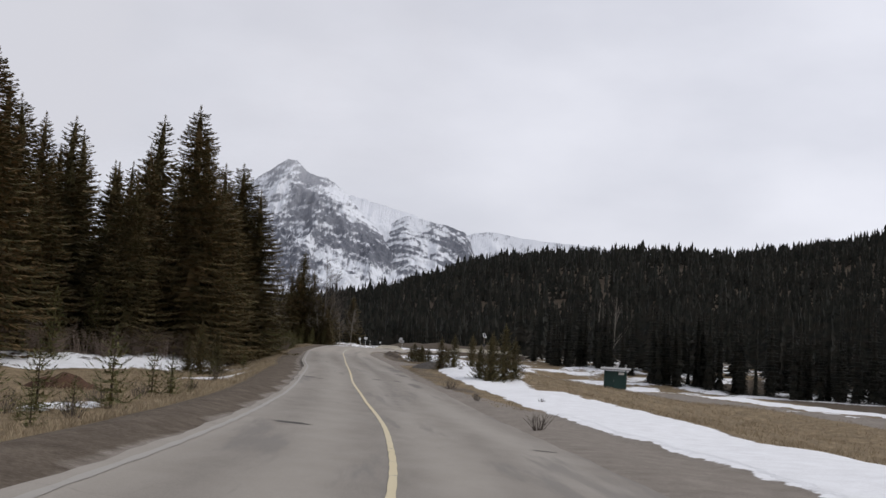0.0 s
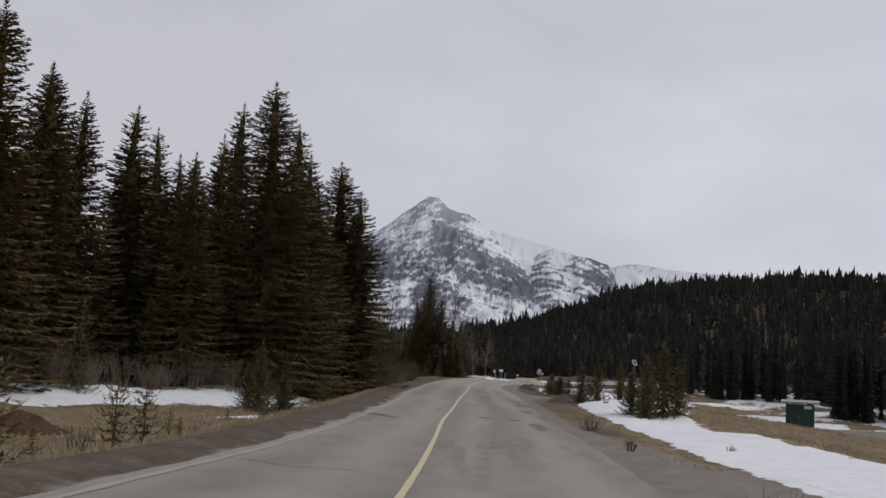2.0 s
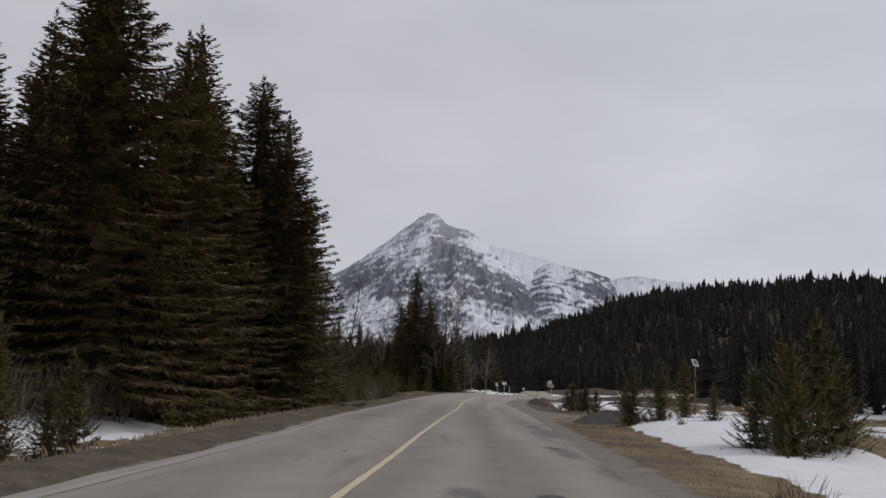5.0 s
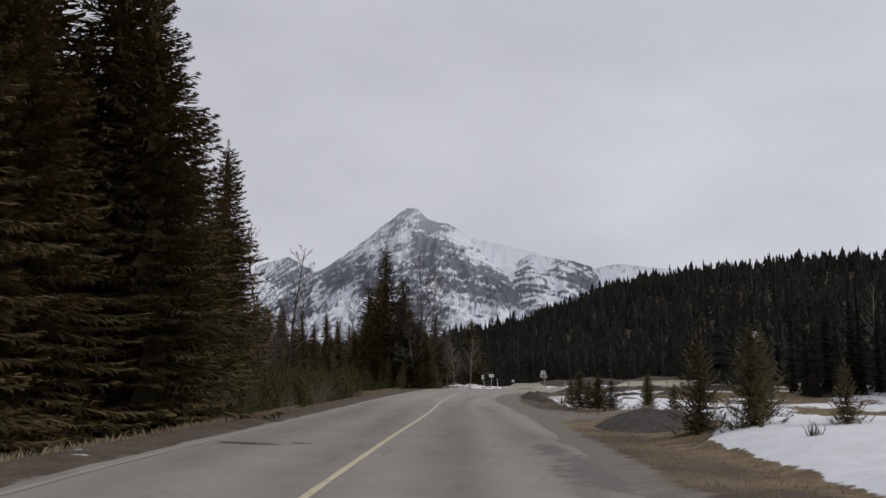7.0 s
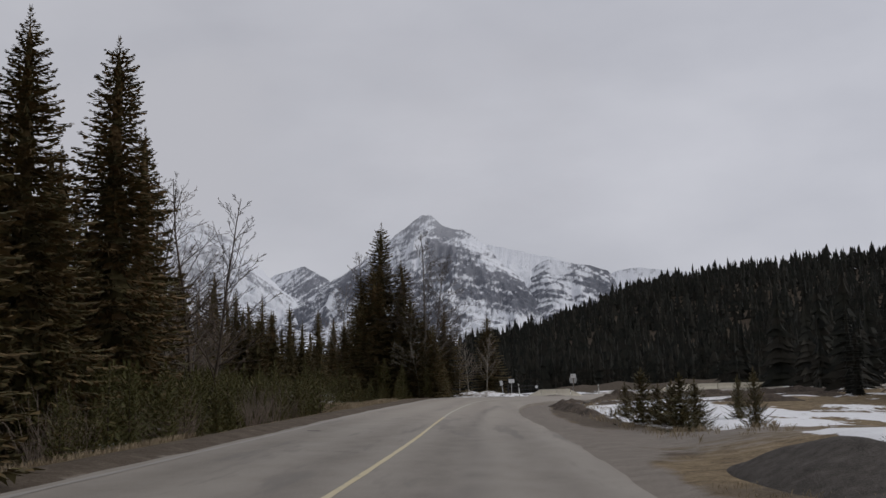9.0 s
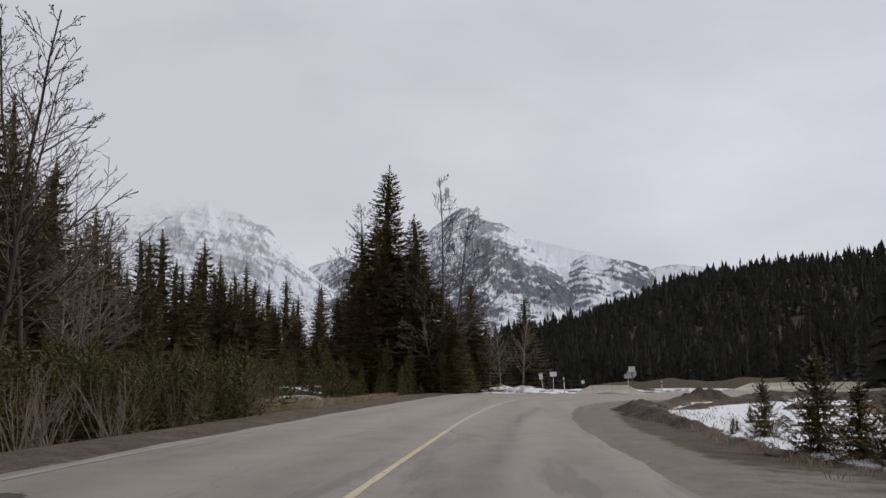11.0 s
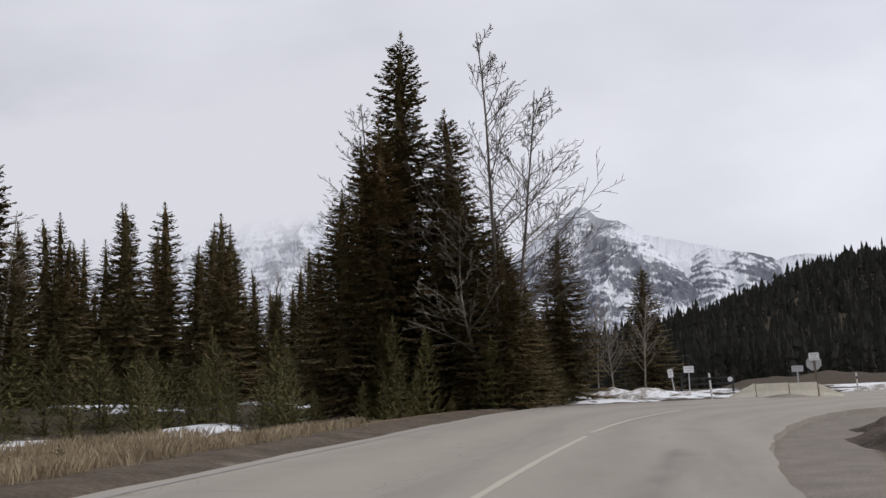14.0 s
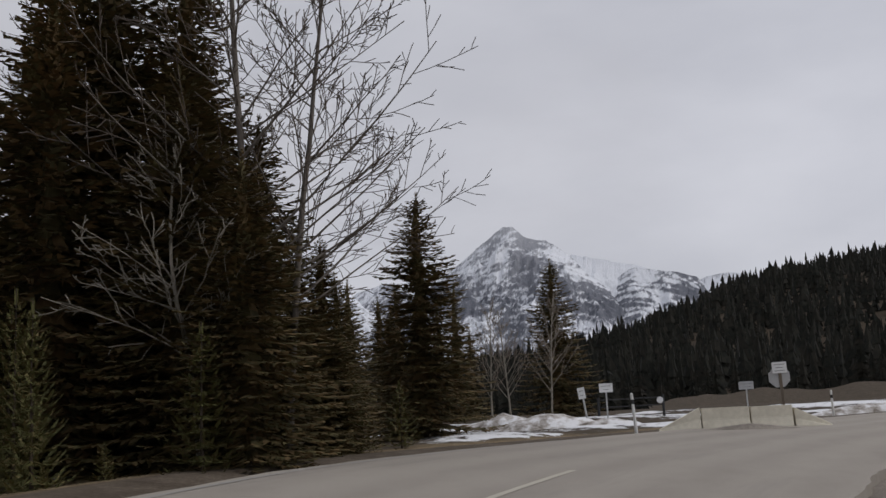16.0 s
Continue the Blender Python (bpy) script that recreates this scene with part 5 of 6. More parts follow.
_thick = []
while len(_thick) < 44:
    _y = _rng.uniform(100, 129)
    _e = float(np.interp(_y, EDGE_L[14:230, 1], EDGE_L[14:230, 0]))
    _d = 2.4 + 9.0 * _rng.random() ** 1.2
    _thick.append((_e - _d, _y, _rng.uniform(1.3, 2.3) + 0.16 * (_d - 2), _rng.choice((0, 0, 2)), _rng.uniform(0, 6.28)))
for _i in range(22):
    _thick.append((_rng.uniform(-40, -23), _rng.uniform(144, 160), _rng.uniform(1.0, 2.4), _rng.choice((0, 1, 1)), _rng.uniform(0, 6.28)))
joined_saplings("young_thicket", _thick, "dense thicket of young spruces beside the road")


# ---- bare broadleaf trees and shrubs ----
def bare_tree_parts(height, seed, spread=0.5, lean=0.0, twigs=0.6, bark=None, twig=None, levels=3, first=0.22, crook=1.0):
    """A leafless tree: a tapered stem that forks into limbs, branches and upturned twigs."""
    rng = random.Random(seed)
    wood, fine = Soup(), Soup()

    def grow(p, d, length, r, level):
        n = (9, 6, 4, 2)[min(level, 3)]
        pts, rad = [p.copy()], [r]
        q, way = p.copy(), d.copy()
        bend = (0.05, 0.085, 0.13, 0.2)[min(level, 3)] * crook
        for i in range(n):
            way = (way + Vector((rng.uniform(-bend, bend), rng.uniform(-bend, bend), rng.uniform(-0.5, 0.5) * bend + (0.0, 0.03, 0.05, 0.03)[min(level, 3)]))).normalized()
            q = q + way * (length / n)
            pts.append(q.copy())
            rad.append(max(0.009, r * (1 - 0.82 * (i + 1) / n)))
        (wood if level < 2 else fine).tube(pts, rad, 6 if level == 0 else 4 if level == 1 else 3)
        if level >= levels:
            return
        kids = max(2, int((30, 9, 4, 3)[min(level, 3)] * (twigs if level else 1.0)))
        for k in range(kids):
            u = first + (0.97 - first) * (k + rng.random()) / kids if level == 0 else 0.15 + 0.82 * (k + rng.random()) / kids
            i = min(n - 1, int(u * n))
            at = pts[i].lerp(pts[i + 1], u * n - i)
            along = (pts[i + 1] - pts[i]).normalized()
            out = along.orthogonal().normalized()
            out.rotate(Matrix.Rotation(rng.uniform(0, 6.28), 3, along))
            open_up = rng.uniform(0.75, 1.2) * (0.55 + spread) * (1.0 if level == 0 else 0.55)
            kid = (along + out * open_up).normalized()
            ln = length * (0.50 * (1.05 - u) + 0.05) * rng.uniform(0.65, 1.0) if level == 0 else length * rng.uniform(0.26, 0.48) * (1.15 - 0.7 * u)
            grow(at, kid, ln, max(0.008, rad[i] * rng.uniform(0.35, 0.5)), level + 1)

    grow(Vector((0, 0, 0)), Vector((math.sin(radians(lean)), 0, math.cos(radians(lean)))), height, 0.0075 * height + 0.012, 0)
    top = max(v.z for v in wood.v + fine.v)
    for soup in (wood, fine):
        soup.v = [v * (height / top) for v in soup.v]
    return wood.mesh("trunk", bark or BARK_PALE, True), fine.mesh("twig_crown", twig or TWIG)


def bare_tree(x, y, top, seed, label, group="", turn=0.0, **kw):
    g = gz(x, y)
    ob = thing("bare_tree", (x, y, g - 0.05), label, "tree", group, turn)
    trunk, twigs = bare_tree_parts(top - g, seed, **kw)
    part("trunk", trunk, None, ob)
    part("twig_crown", twigs, None, ob)
    return ob


ASPEN = "leafless grey aspen with upturned twigs beside dark spruces"
bare_tree(-17.0, 153.4, 13.9, 101, ASPEN, "bare trees at the bend", 0, twigs=1.0, spread=0.85, bark=BARK_GREY, twig=TWIG_DARK)
bare_tree(-16.6, 154.4, 12.6, 102, ASPEN, "bare trees at the bend", 0, twigs=1.0, spread=0.95, lean=5, bark=BARK_GREY, twig=TWIG_DARK)
bare_tree(-17.2, 152.0, 7.9, 103, "crooked leafless tree with pale tangled boughs", "bare trees at the bend", 200, spread=1.1, lean=-2, bark=BARK_PALE, twig=BARK_PALE, crook=2.0)
bare_tree(-21.9, 156.8, 13.4, 104, ASPEN, "bare trees at the bend", 0, twigs=1.0, spread=0.9, lean=-7, bark=BARK_GREY, twig=TWIG_DARK)
bare_tree(-25.2, 160.4, 11.1, 105, ASPEN, "bare trees at the bend", 10, spread=0.45)
bare_tree(-23.7, 157.2, 9.2, 106, ASPEN, "bare trees at the bend", 300, spread=0.4)
BARE = "leafless grey tree with crooked dark limbs in a thicket"
bare_tree(-18.6, 112.0, 9.3, 111, BARE, "bare trees in the thicket", 40, spread=0.9, lean=8, bark=BARK, twig=TWIG_DARK, crook=1.7)
bare_tree(-21.4, 118.5, 11.4, 112, BARE, "bare trees in the thicket", 150, spread=0.9, lean=4, bark=BARK, twig=TWIG_DARK, crook=1.7)
bare_tree(-26.6, 125.0, 12.6, 113, BARE, "bare trees in the thicket", 260, spread=0.9, bark=BARK, twig=TWIG_RED, crook=1.5)
bare_tree(-23.6, 120.5, 12.0, 114, BARE, "bare trees in the thicket", 20, spread=0.9, bark=BARK, twig=TWIG_DARK, crook=1.5)
bare_tree(-25.0, 127.0, 7.8, 115, BARE, "bare trees in the thicket", 90, spread=1.0, lean=6, bark=BARK_GREY, twig=TWIG_RED, crook=1.6)
bare_tree(-27.0, 131.0, 8.6, 119, BARE, "bare trees in the thicket", 10, spread=1.0, bark=BARK_GREY, twig=TWIG_RED, crook=1.6)
bare_tree(-22.0, 123.0, 7.2, 120, BARE, "bare trees in the thicket", 210, spread=1.0, bark=BARK_GREY, twig=TWIG_RED, crook=1.6)
bare_tree(-29.0, 133.5, 9.2, 116, BARE, "bare trees in the thicket", 190, spread=1.0, twig=TWIG_RED, crook=1.4)
bare_tree(-36.0, 150.0, 11.5, 117, BARE, "bare trees in the thicket", 290, spread=0.9, crook=1.4)
bare_tree(-40.5, 159.0, 11.0, 118, BARE, "bare trees in the thicket", 350, spread=0.9, crook=1.4)
bare_tree(-40.0, 153.4, 15.4, 131, "thin dead spruce snag with stubby bare branches", "", 0, spread=0.3, lean=5, twigs=0.3, bark=BARK_GREY, twig=TWIG, levels=1, first=0.35)
SLIM = "slim pale leafless aspen at the wood's edge"
bare_tree(-18.6, 187.0, 8.0, 121, SLIM, "slim aspens", 0, spread=0.25)
bare_tree(-17.6, 186.2, 7.4, 122, SLIM, "slim aspens", 130, spread=0.25)
bare_tree(-15.8, 187.5, 8.2, 123, SLIM, "slim aspens", 230, spread=0.3)
bare_tree(-38.5, 181.0, 10.5, 124, SLIM, "slim aspens", 60, spread=0.3)
bare_tree(24.2, 167.7, 11.4, 125, "leafless brown larch before dark woods", "bare larches", 0, spread=0.28, twig=TWIG_DARK)
bare_tree(27.6, 171.2, 12.1, 126, "leafless brown larch before dark woods", "bare larches", 100, spread=0.28, twig=TWIG_DARK)
bare_tree(25.6, 174.0, 10.0, 127, "leafless brown larch before dark woods", "bare larches", 220, spread=0.28, twig=TWIG_DARK)


def shrub(x, y, height, seed, material, label, group, stems=46, spread=0.55):
    rng = random.Random(seed)
    g = gz(x, y)
    ob = thing("bare_shrub", (x, y, g - 0.03), label, "shrub", group)
    soup = Soup()
    for k in range(stems):
        w, r0 = rng.uniform(0, 6.28), rng.uniform(0, 0.35) * height
        p = Vector((math.cos(w) * r0, math.sin(w) * r0, 0))
        d = Vector((math.cos(w) * spread * rng.random(), math.sin(w) * spread * rng.random(), 1)).normalized()
        ln = height * rng.uniform(0.55, 1.05)
        pts = [p]
        for i in range(3):
            d = (d + Vector((rng.uniform(-0.2, 0.2), rng.uniform(-0.2, 0.2), 0.05))).normalized()
            pts.append(pts[-1] + d * ln / 3)
        soup.tube(pts, [0.010, 0.008, 0.006, 0.003], 3)
        for j in range(2):
            i = rng.randrange(1, 3)
            a = pts[i].lerp(pts[i + 1], rng.random())
            e = (d + Vector((rng.uniform(-0.8, 0.8), rng.uniform(-0.8, 0.8), 0.2))).normalized()
            soup.tube([a, a + e * ln * 0.18, a + e * ln * 0.3 + Vector((0, 0, ln * 0.06))], [0.005, 0.004, 0.002], 3)
    part("branch_mass", soup.mesh("branch_mass", material), None, ob)
    return ob


WILLOW = "leafless red-brown willow shrub before dark spruces"
for _i in range(28):
    _t = _i / 27
    shrub(-26.0 + 10.2 * _t + _rng.uniform(-0.8, 0.8), 57.5 + 14.5 * _t + _rng.uniform(-0.8, 0.8), _rng.uniform(1.0, 1.9), 300 + _i, TWIG_RED, WILLOW, "willow thicket", 40)
for _i, (_x, _y, _h) in enumerate([(0.6, 52.5, 0.55), (2.8, 29.5, 0.5), (0.3, 83.0, 0.6), (0.7, 82.2, 0.5), (1.5, 78.0, 0.35), (5.8, 84.0, 0.7), (6.5, 84.6, 0.8), (1.6, 44.0, 0.3), (4.6, 47.5, 0.25), (-10.9, 52.7, 0.9), (-10.2, 44.5, 0.5), (-11.0, 34.6, 0.7), (-10.4, 37.6, 0.6), (-12.0, 30.0, 0.8), (-9.6, 28.5, 0.6)]):
    shrub(_x, _y, _h, 340 + _i, TWIG_DARK, "small leafless brown bush at the snow's edge", "roadside bushes", 28, 0.9)
for _i in range(30):
    _y = _rng.uniform(94, 128)
    _x = float(np.interp(_y, EDGE_L[14:230, 1], EDGE_L[14:230, 0])) - 2.4 - abs(_rng.gauss(0, 3.0))
    shrub(_x, _y, _rng.uniform(0.6, 1.6), 360 + _i, TWIG if _i % 3 else TWIG_RED, "leafless grey-brown brush among young spruces", "roadside brush", 28, 0.8)


# ---- far woods ----
def tier_tree(seed, tiers, sides):
    """A small ragged conifer, 1 m high, for woods far off."""
    rng = random.Random(seed)
    v, f = [], []
    for k in range(tiers):
        z0, z1 = 0.04 + 0.9 * k / tiers, 0.10 + 0.9 * (k + 1.25) / tiers
        r = 0.155 * (1 - k / tiers) ** 0.9 + 0.012
        s = len(v)
        v.append((rng.uniform(-0.004, 0.004), rng.uniform(-0.004, 0.004), min(1.0, z1)))
        for i in range(sides):
            w = 2 * math.pi * (i + rng.uniform(-0.3, 0.3)) / sides
            q = r * (1.3 if i % 2 else 0.38) * rng.uniform(0.65, 1.25)
            v.append((q * math.cos(w), q * math.sin(w), z0 + rng.uniform(-0.03, 0.02) + (0.025 if i % 2 == 0 else 0)))
        for i in range(sides):
            f.append((s, s + 1 + i, s + 1 + (i + 1) % sides))
    return np.array(v), np.array(f)


def wood_spruce(seed, whorls=22):
    """A spruce 1 m high with a few sprays to each bough, for the edge of the wood."""
    rng = random.Random(seed)
    soup = Soup()
    up = Vector((0, 0, 1))
    for k in range(whorls):
        t = 0.06 + 0.90 * (k + rng.uniform(-0.3, 0.3)) / whorls
        reach = (0.145 * (1 - t) ** 0.8 + 0.010) * rng.uniform(0.85, 1.15)
        spin = rng.uniform(0, 6.28)
        count = 7 if t < 0.7 else 5
        for i in range(count):
            w = spin + 6.283 * i / count + rng.uniform(-0.3, 0.3)
            out = Vector((math.cos(w), math.sin(w), 0))
            side = Vector((-out.y, out.x, 0))
            ln = reach * rng.uniform(0.75, 1.2)
            way = (out + up * (0.55 * t - 0.42)).normalized()
            root = Vector((0, 0, t))
            for u in (0.15, 0.5):
                for sgn in (-1, 1):
                    soup.tuft(root + way * (ln * u), (way * 0.8 + side * sgn * 0.75 - up * rng.uniform(0.1, 0.35)).normalized(), ln * (0.62 - 0.35 * u) + 0.006, 0.030, way)
            soup.tuft(root + way * (ln * 0.45), way, ln * 0.6, 0.022, side)
        s0 = len(soup.v)
        soup.v.append(Vector((0, 0, min(0.99, t + 0.09))))
        for i in range(6):
            w = spin + 6.283 * i / 6
            q = reach * rng.uniform(0.3, 0.5)
            soup.v.append(Vector((math.cos(w) * q, math.sin(w) * q, t - 0.3 * q)))
        soup.f += [(s0, s0 + 1 + i, s0 + 1 + (i + 1) % 6) for i in range(6)]
    soup.tuft(Vector((0, 0, 0.93)), up, 0.075, 0.012, Vector((1, 0, 0)))
    soup.tuft(Vector((0, 0, 0.93)), up, 0.075, 0.012, Vector((0, 1, 0)))
    return np.array([tuple(v) for v in soup.v]), np.array(soup.f)


def woods(name, places, templates, label, material):
    """Many trees as one mesh. places: x, y, height, width."""
    rng = np.random.RandomState(len(places))
    verts, faces, base = [], [], 0
    xs, ys = np.array([p[0] for p in places]), np.array([p[1] for p in places])
    zs = ground_z(xs, ys)
    for (x, y, h, wd), z in zip(places, zs):
        tv, tf = templates[rng.randint(len(templates))]
        a = rng.rand() * 6.283
        c, s = math.cos(a), math.sin(a)
        q = np.stack([(tv[:, 0] * c - tv[:, 1] * s) * h * wd + x, (tv[:, 0] * s + tv[:, 1] * c) * h * wd + y, tv[:, 2] * h + z - 0.2], 1)
        verts.append(q)
        faces.append(tf + base)
        base += len(tv)
    me = bpy.data.meshes.new(name)
    me.from_pydata(np.concatenate(verts).tolist(), [], np.concatenate(faces).tolist())
    me.materials.append(material)
    tagged(new(name, me), label, "woods", kind="stuff")


_wr = np.random.RandomState(9)
_mid, _near_right, _edge_trees, _hill = [], [], [], []
while len(_near_right) + len(_edge_trees) < 620:
    _x, _y = _wr.uniform(13, 190), _wr.uniform(80, 262)
    _front = np.interp(_x, (12, 14, 22, 26, 34, 45, 80, 190), (200, 142, 141, 124, 121, 110, 88, 70))
    if _y < _front:
        continue
    if 262 > _y > 250 or _wr.rand() < 0.75 * smooth(0, 50, _y - _front - 12):
        continue
    (_edge_trees if _y < _front + 14 else _near_right).append((_x, _y, _wr.uniform(6.0, 10.5) * (1.0 if _x < 60 else 1.15), _wr.uniform(0.85, 1.2)))
while len(_mid) < 620:
    _x, _y = _wr.uniform(-150, 260), _wr.uniform(205, 350)
    if _x > -14 and _y < 300:
        continue
    if _x > -24 and _y < 215:
        continue
    _mid.append((_x, _y, _wr.uniform(8, 13.5) if _x < -75 or _x > 20 else _wr.uniform(4.0, 6.5), _wr.uniform(0.8, 1.2)))
while len(_hill) < 13600:
    _x, _y = _wr.uniform(-320, 480), _wr.uniform(335, 745)
    _hill.append((_x, _y, _wr.uniform(6.5, 11.0) if _wr.rand() < 0.94 else _wr.uniform(11, 14), _wr.uniform(1.1, 1.6)))
_edge_trees += [(_wr.uniform(13, 60), 0.0, _wr.uniform(5.5, 10.0), _wr.uniform(0.9, 1.2)) for _ in range(60)]
_edge_trees = [(x, float(np.interp(x, (12, 14, 22, 26, 34, 45, 80), (160, 143, 142, 125, 122, 111, 89))) + 6 * _wr.rand() if y == 0 else y, h, w) for x, y, h, w in _edge_trees]
woods("wood_edge", _edge_trees, [wood_spruce(170 + k) for k in range(5)], "dark spruces along the edge of the wood", SPRUCE_FAR_SHADED)
woods("near_woods", _near_right, [tier_tree(70 + k, 14, 9) for k in range(5)], "dense dark spruce wood at the foot of the hill", SPRUCE_FAR_SHADED)
woods("middle_woods", _mid, [tier_tree(80 + k, 14, 10) for k in range(5)], "dark spruce wood beyond the junction", SPRUCE_FAR_SHADED)
woods("hill_woods", _hill, [tier_tree(90 + k, 4, 5) for k in range(6)], "dark spruce forest covering a far hillside", SPRUCE_FAR_SHADED)


# ---- things by the road ----
def sign_panel(w, h, t=0.012):
    return box_bm((w, t, h), (0, 0, 0), 0.004)


def bars(parent, w, h, y, rows):
    """Writing too far off to read: plain bars."""
    n = len(rows)
    for i, share in enumerate(rows):
        z = h * 0.5 - h * (i + 0.8) / (n + 0.6)
        part("text_bar", box_bm((w * share, 0.006, h * 0.055), (0, y, z), 0.0), BAR_GREY, parent)


def road_sign(x, y, z, top, w, h, label, turn=0.0, tilt=0.0, rows=(0.7, 0.8, 0.5), wooden=False, octagon=False, face=None):
    ob = thing("road_sign", (x, y, z), label, "sign", "signs at the junction", turn)
    ob.matrix_basis = pose(x, y, z, 0, tilt, turn)
    height = top - z
    if wooden:
        part("post", box_bm((0.09, 0.09, height), (0, 0.05, height / 2), 0.008), WOOD_POST, ob)
    else:
        part("post", box_bm((0.06, 0.05, height), (0, 0.05, height / 2), 0.006), GALVANISED, ob)
    panel = part("panel", sign_panel(w, h), face or SIGN_WHITE, ob)
    panel.location = (0, 0.0, height - h / 2)
    bars(panel, w, h, -0.008, rows)
    if octagon:
        bm = bmesh.new()
        bmesh.ops.create_cone(bm, cap_ends=True, segments=8, radius1=0.36, radius2=0.36, depth=0.01)
        bmesh.ops.rotate(bm, matrix=Matrix.Rotation(radians(22.5), 3, "Z"), verts=bm.verts)
        bmesh.ops.rotate(bm, matrix=Matrix.Rotation(radians(90), 3, "X"), verts=bm.verts)
        plate = part("stop_plate", bm, SIGN_BACK, ob, "bare metal back of an octagonal stop sign")
        plate.location = (-0.03, 0.09, height - h - 0.12)
    return ob


road_sign(-6.4, 172.2, gz(-6.4, 172.2), 3.40, 0.46, 0.36, "octagonal stop sign seen from behind with a small white panel", 0, -1.5, (0.75, 0.5, 0.7), True, True)
road_sign(-6.75, 187.0, gz(-6.75, 187.0), 3.12, 0.66, 0.36, "small grey rectangular sign on a short post", 0, 0, (0.8, 0.6), face=SIGN_BACK)
road_sign(-12.7, 181.0, gz(-12.7, 181.0), 3.25, 0.56, 0.37, "white rectangular sign on a dark post", 6, 0, (0.7, 0.45))
road_sign(-13.4, 179.5, gz(-13.4, 179.5), 3.12, 0.34, 0.46, "small white sign on a leaning post", -28, -9, (0.5, 0.4))


def marker_post(x, y, height, tilt=0.0):
    ob = thing("marker_post", (x, y, gz(x, y) - 0.02), "slender white roadside marker post with a black band", "marker post", "marker posts")
    ob.matrix_basis = pose(x, y, gz(x, y) - 0.02, 0, tilt, 0)
    part("post", tube_bm(0.045, 0.04, 0, height, 10), POST_WHITE, ob)
    part("band", tube_bm(0.0435, 0.043, height - 0.26, height - 0.14, 10), POST_DARK, ob, "black reflector band")
    part("cap", tube_bm(0.046, 0.02, height, height + 0.04, 10), POST_WHITE, ob)


marker_post(-10.85, 165.3, 1.15, -3)
marker_post(-4.2, 178.0, 0.95, -1)
marker_post(1.7, 170.0, 0.85, 0)


def concrete_block(name, x, y, z, length, h0, h1, turn, label):
    """A roadside block, wider at its foot; unequal end heights make the sloping end pieces."""
    bm = bmesh.new()
    rows = []
    for s, h in ((-0.5, h0), (0.5, h1)):
        prof = [(-0.30, 0), (0.30, 0), (0.30, min(0.1, h)), (0.20, max(0.11, h * 0.55)), (0.17, h), (-0.17, h), (-0.20, max(0.11, h * 0.55)), (-0.30, min(0.1, h))]
        rows.append([bm.verts.new((s * length, a, b)) for a, b in prof])
    n = len(rows[0])
    for i in range(n):
        bm.faces.new((rows[0][i], rows[0][(i + 1) % n], rows[1][(i + 1) % n], rows[1][i]))
    bm.faces.new(rows[0][::-1])
    bm.faces.new(rows[1])
    bmesh.ops.recalc_face_normals(bm, faces=bm.faces)
    bmesh.ops.bevel(bm, geom=bm.edges[:], offset=0.015, segments=2, affect="EDGES")
    ob = thing(name, (x, y, z), label, "barrier", "concrete barrier blocks", turn)
    part("block", bm, CONCRETE, ob)


concrete_block("concrete_barrier", -9.72, 166.9, gz(-9.7, 166.9) + 0.0, 1.15, 0.14, 0.70, 4, "sloping end piece of a pale concrete road barrier")
concrete_block("concrete_barrier", -8.46, 167.0, gz(-8.4, 167.0) + 0.0, 1.30, 0.70, 0.70, 4, "pale concrete road barrier block at the junction")
concrete_block("concrete_barrier", -7.22, 167.1, gz(-7.2, 167.1) + 0.03, 1.12, 0.68, 0.68, 4, "pale concrete road barrier block at the junction")
concrete_block("concrete_barrier", -6.12, 167.2, gz(-6.1, 167.2) + 0.0, 0.98, 0.66, 0.16, 4, "sloping end piece of a pale concrete road barrier")


concrete_block("concrete_barrier", 2.2, 182.2, gz(2.2, 182.2), 1.5, 0.14, 0.62, 23, "sloping end piece of a pale concrete road barrier")
for _k in range(5):
    _x, _y = 4.1 + 2.24 * _k, 183.0 + 0.95 * _k
    concrete_block("concrete_barrier", _x, _y, gz(_x, _y), 2.35, 0.62, 0.62, 23, "pale concrete road barrier block across the junction")


def heap(name, x, y, rx, ry, h, seed, material, label, category, group="", turn=0.0, lumpy=0.35):
    """A rounded, uneven heap on the ground."""
    rng = np.random.RandomState(seed)
    n, m = 40, 12
    verts, faces = [], []
    g0 = gz(x, y)
    c, s = math.cos(radians(turn)), math.sin(radians(turn))
    pts = []
    for j in range(m + 1):
        for i in range(n):
            r, w = j / m, 2 * math.pi * i / n
            u, v = rx * r * math.cos(w), ry * r * math.sin(w)
            pts.append((u * c - v * s, u * s + v * c, r))
    p = np.array(pts)
    wob = value_noise(p[:, 0] + seed * 13.1, p[:, 1], max(rx, ry) * 0.45, seed) * 0.6 + value_noise(p[:, 0], p[:, 1] + seed * 7.7, max(rx, ry) * 0.18, seed + 1) * 0.4
    prof = np.cos(np.clip(p[:, 2] * 1.15, 0, 1.2) * math.pi / 2 * 0.92)
    z = h * np.clip(prof * (1 + lumpy * wob), 0, 2) - 0.06 * p[:, 2]
    gl = ground_z(p[:, 0] + x, p[:, 1] + y)
    for (a, b, r), zz, gg in zip(p, z, gl):
        verts.append((a, b, (gg - g0) + (zz if r < 1 else -0.15)))
    for j in range(m):
        for i in range(n):
            a, b = j * n + i, j * n + (i + 1) % n
            faces.append((a, b, b + n, a + n))
    ob = new(name, mesh(name, verts, faces, material, True))
    ob.location = (x, y, g0)
    return tagged(ob, label, category, group)


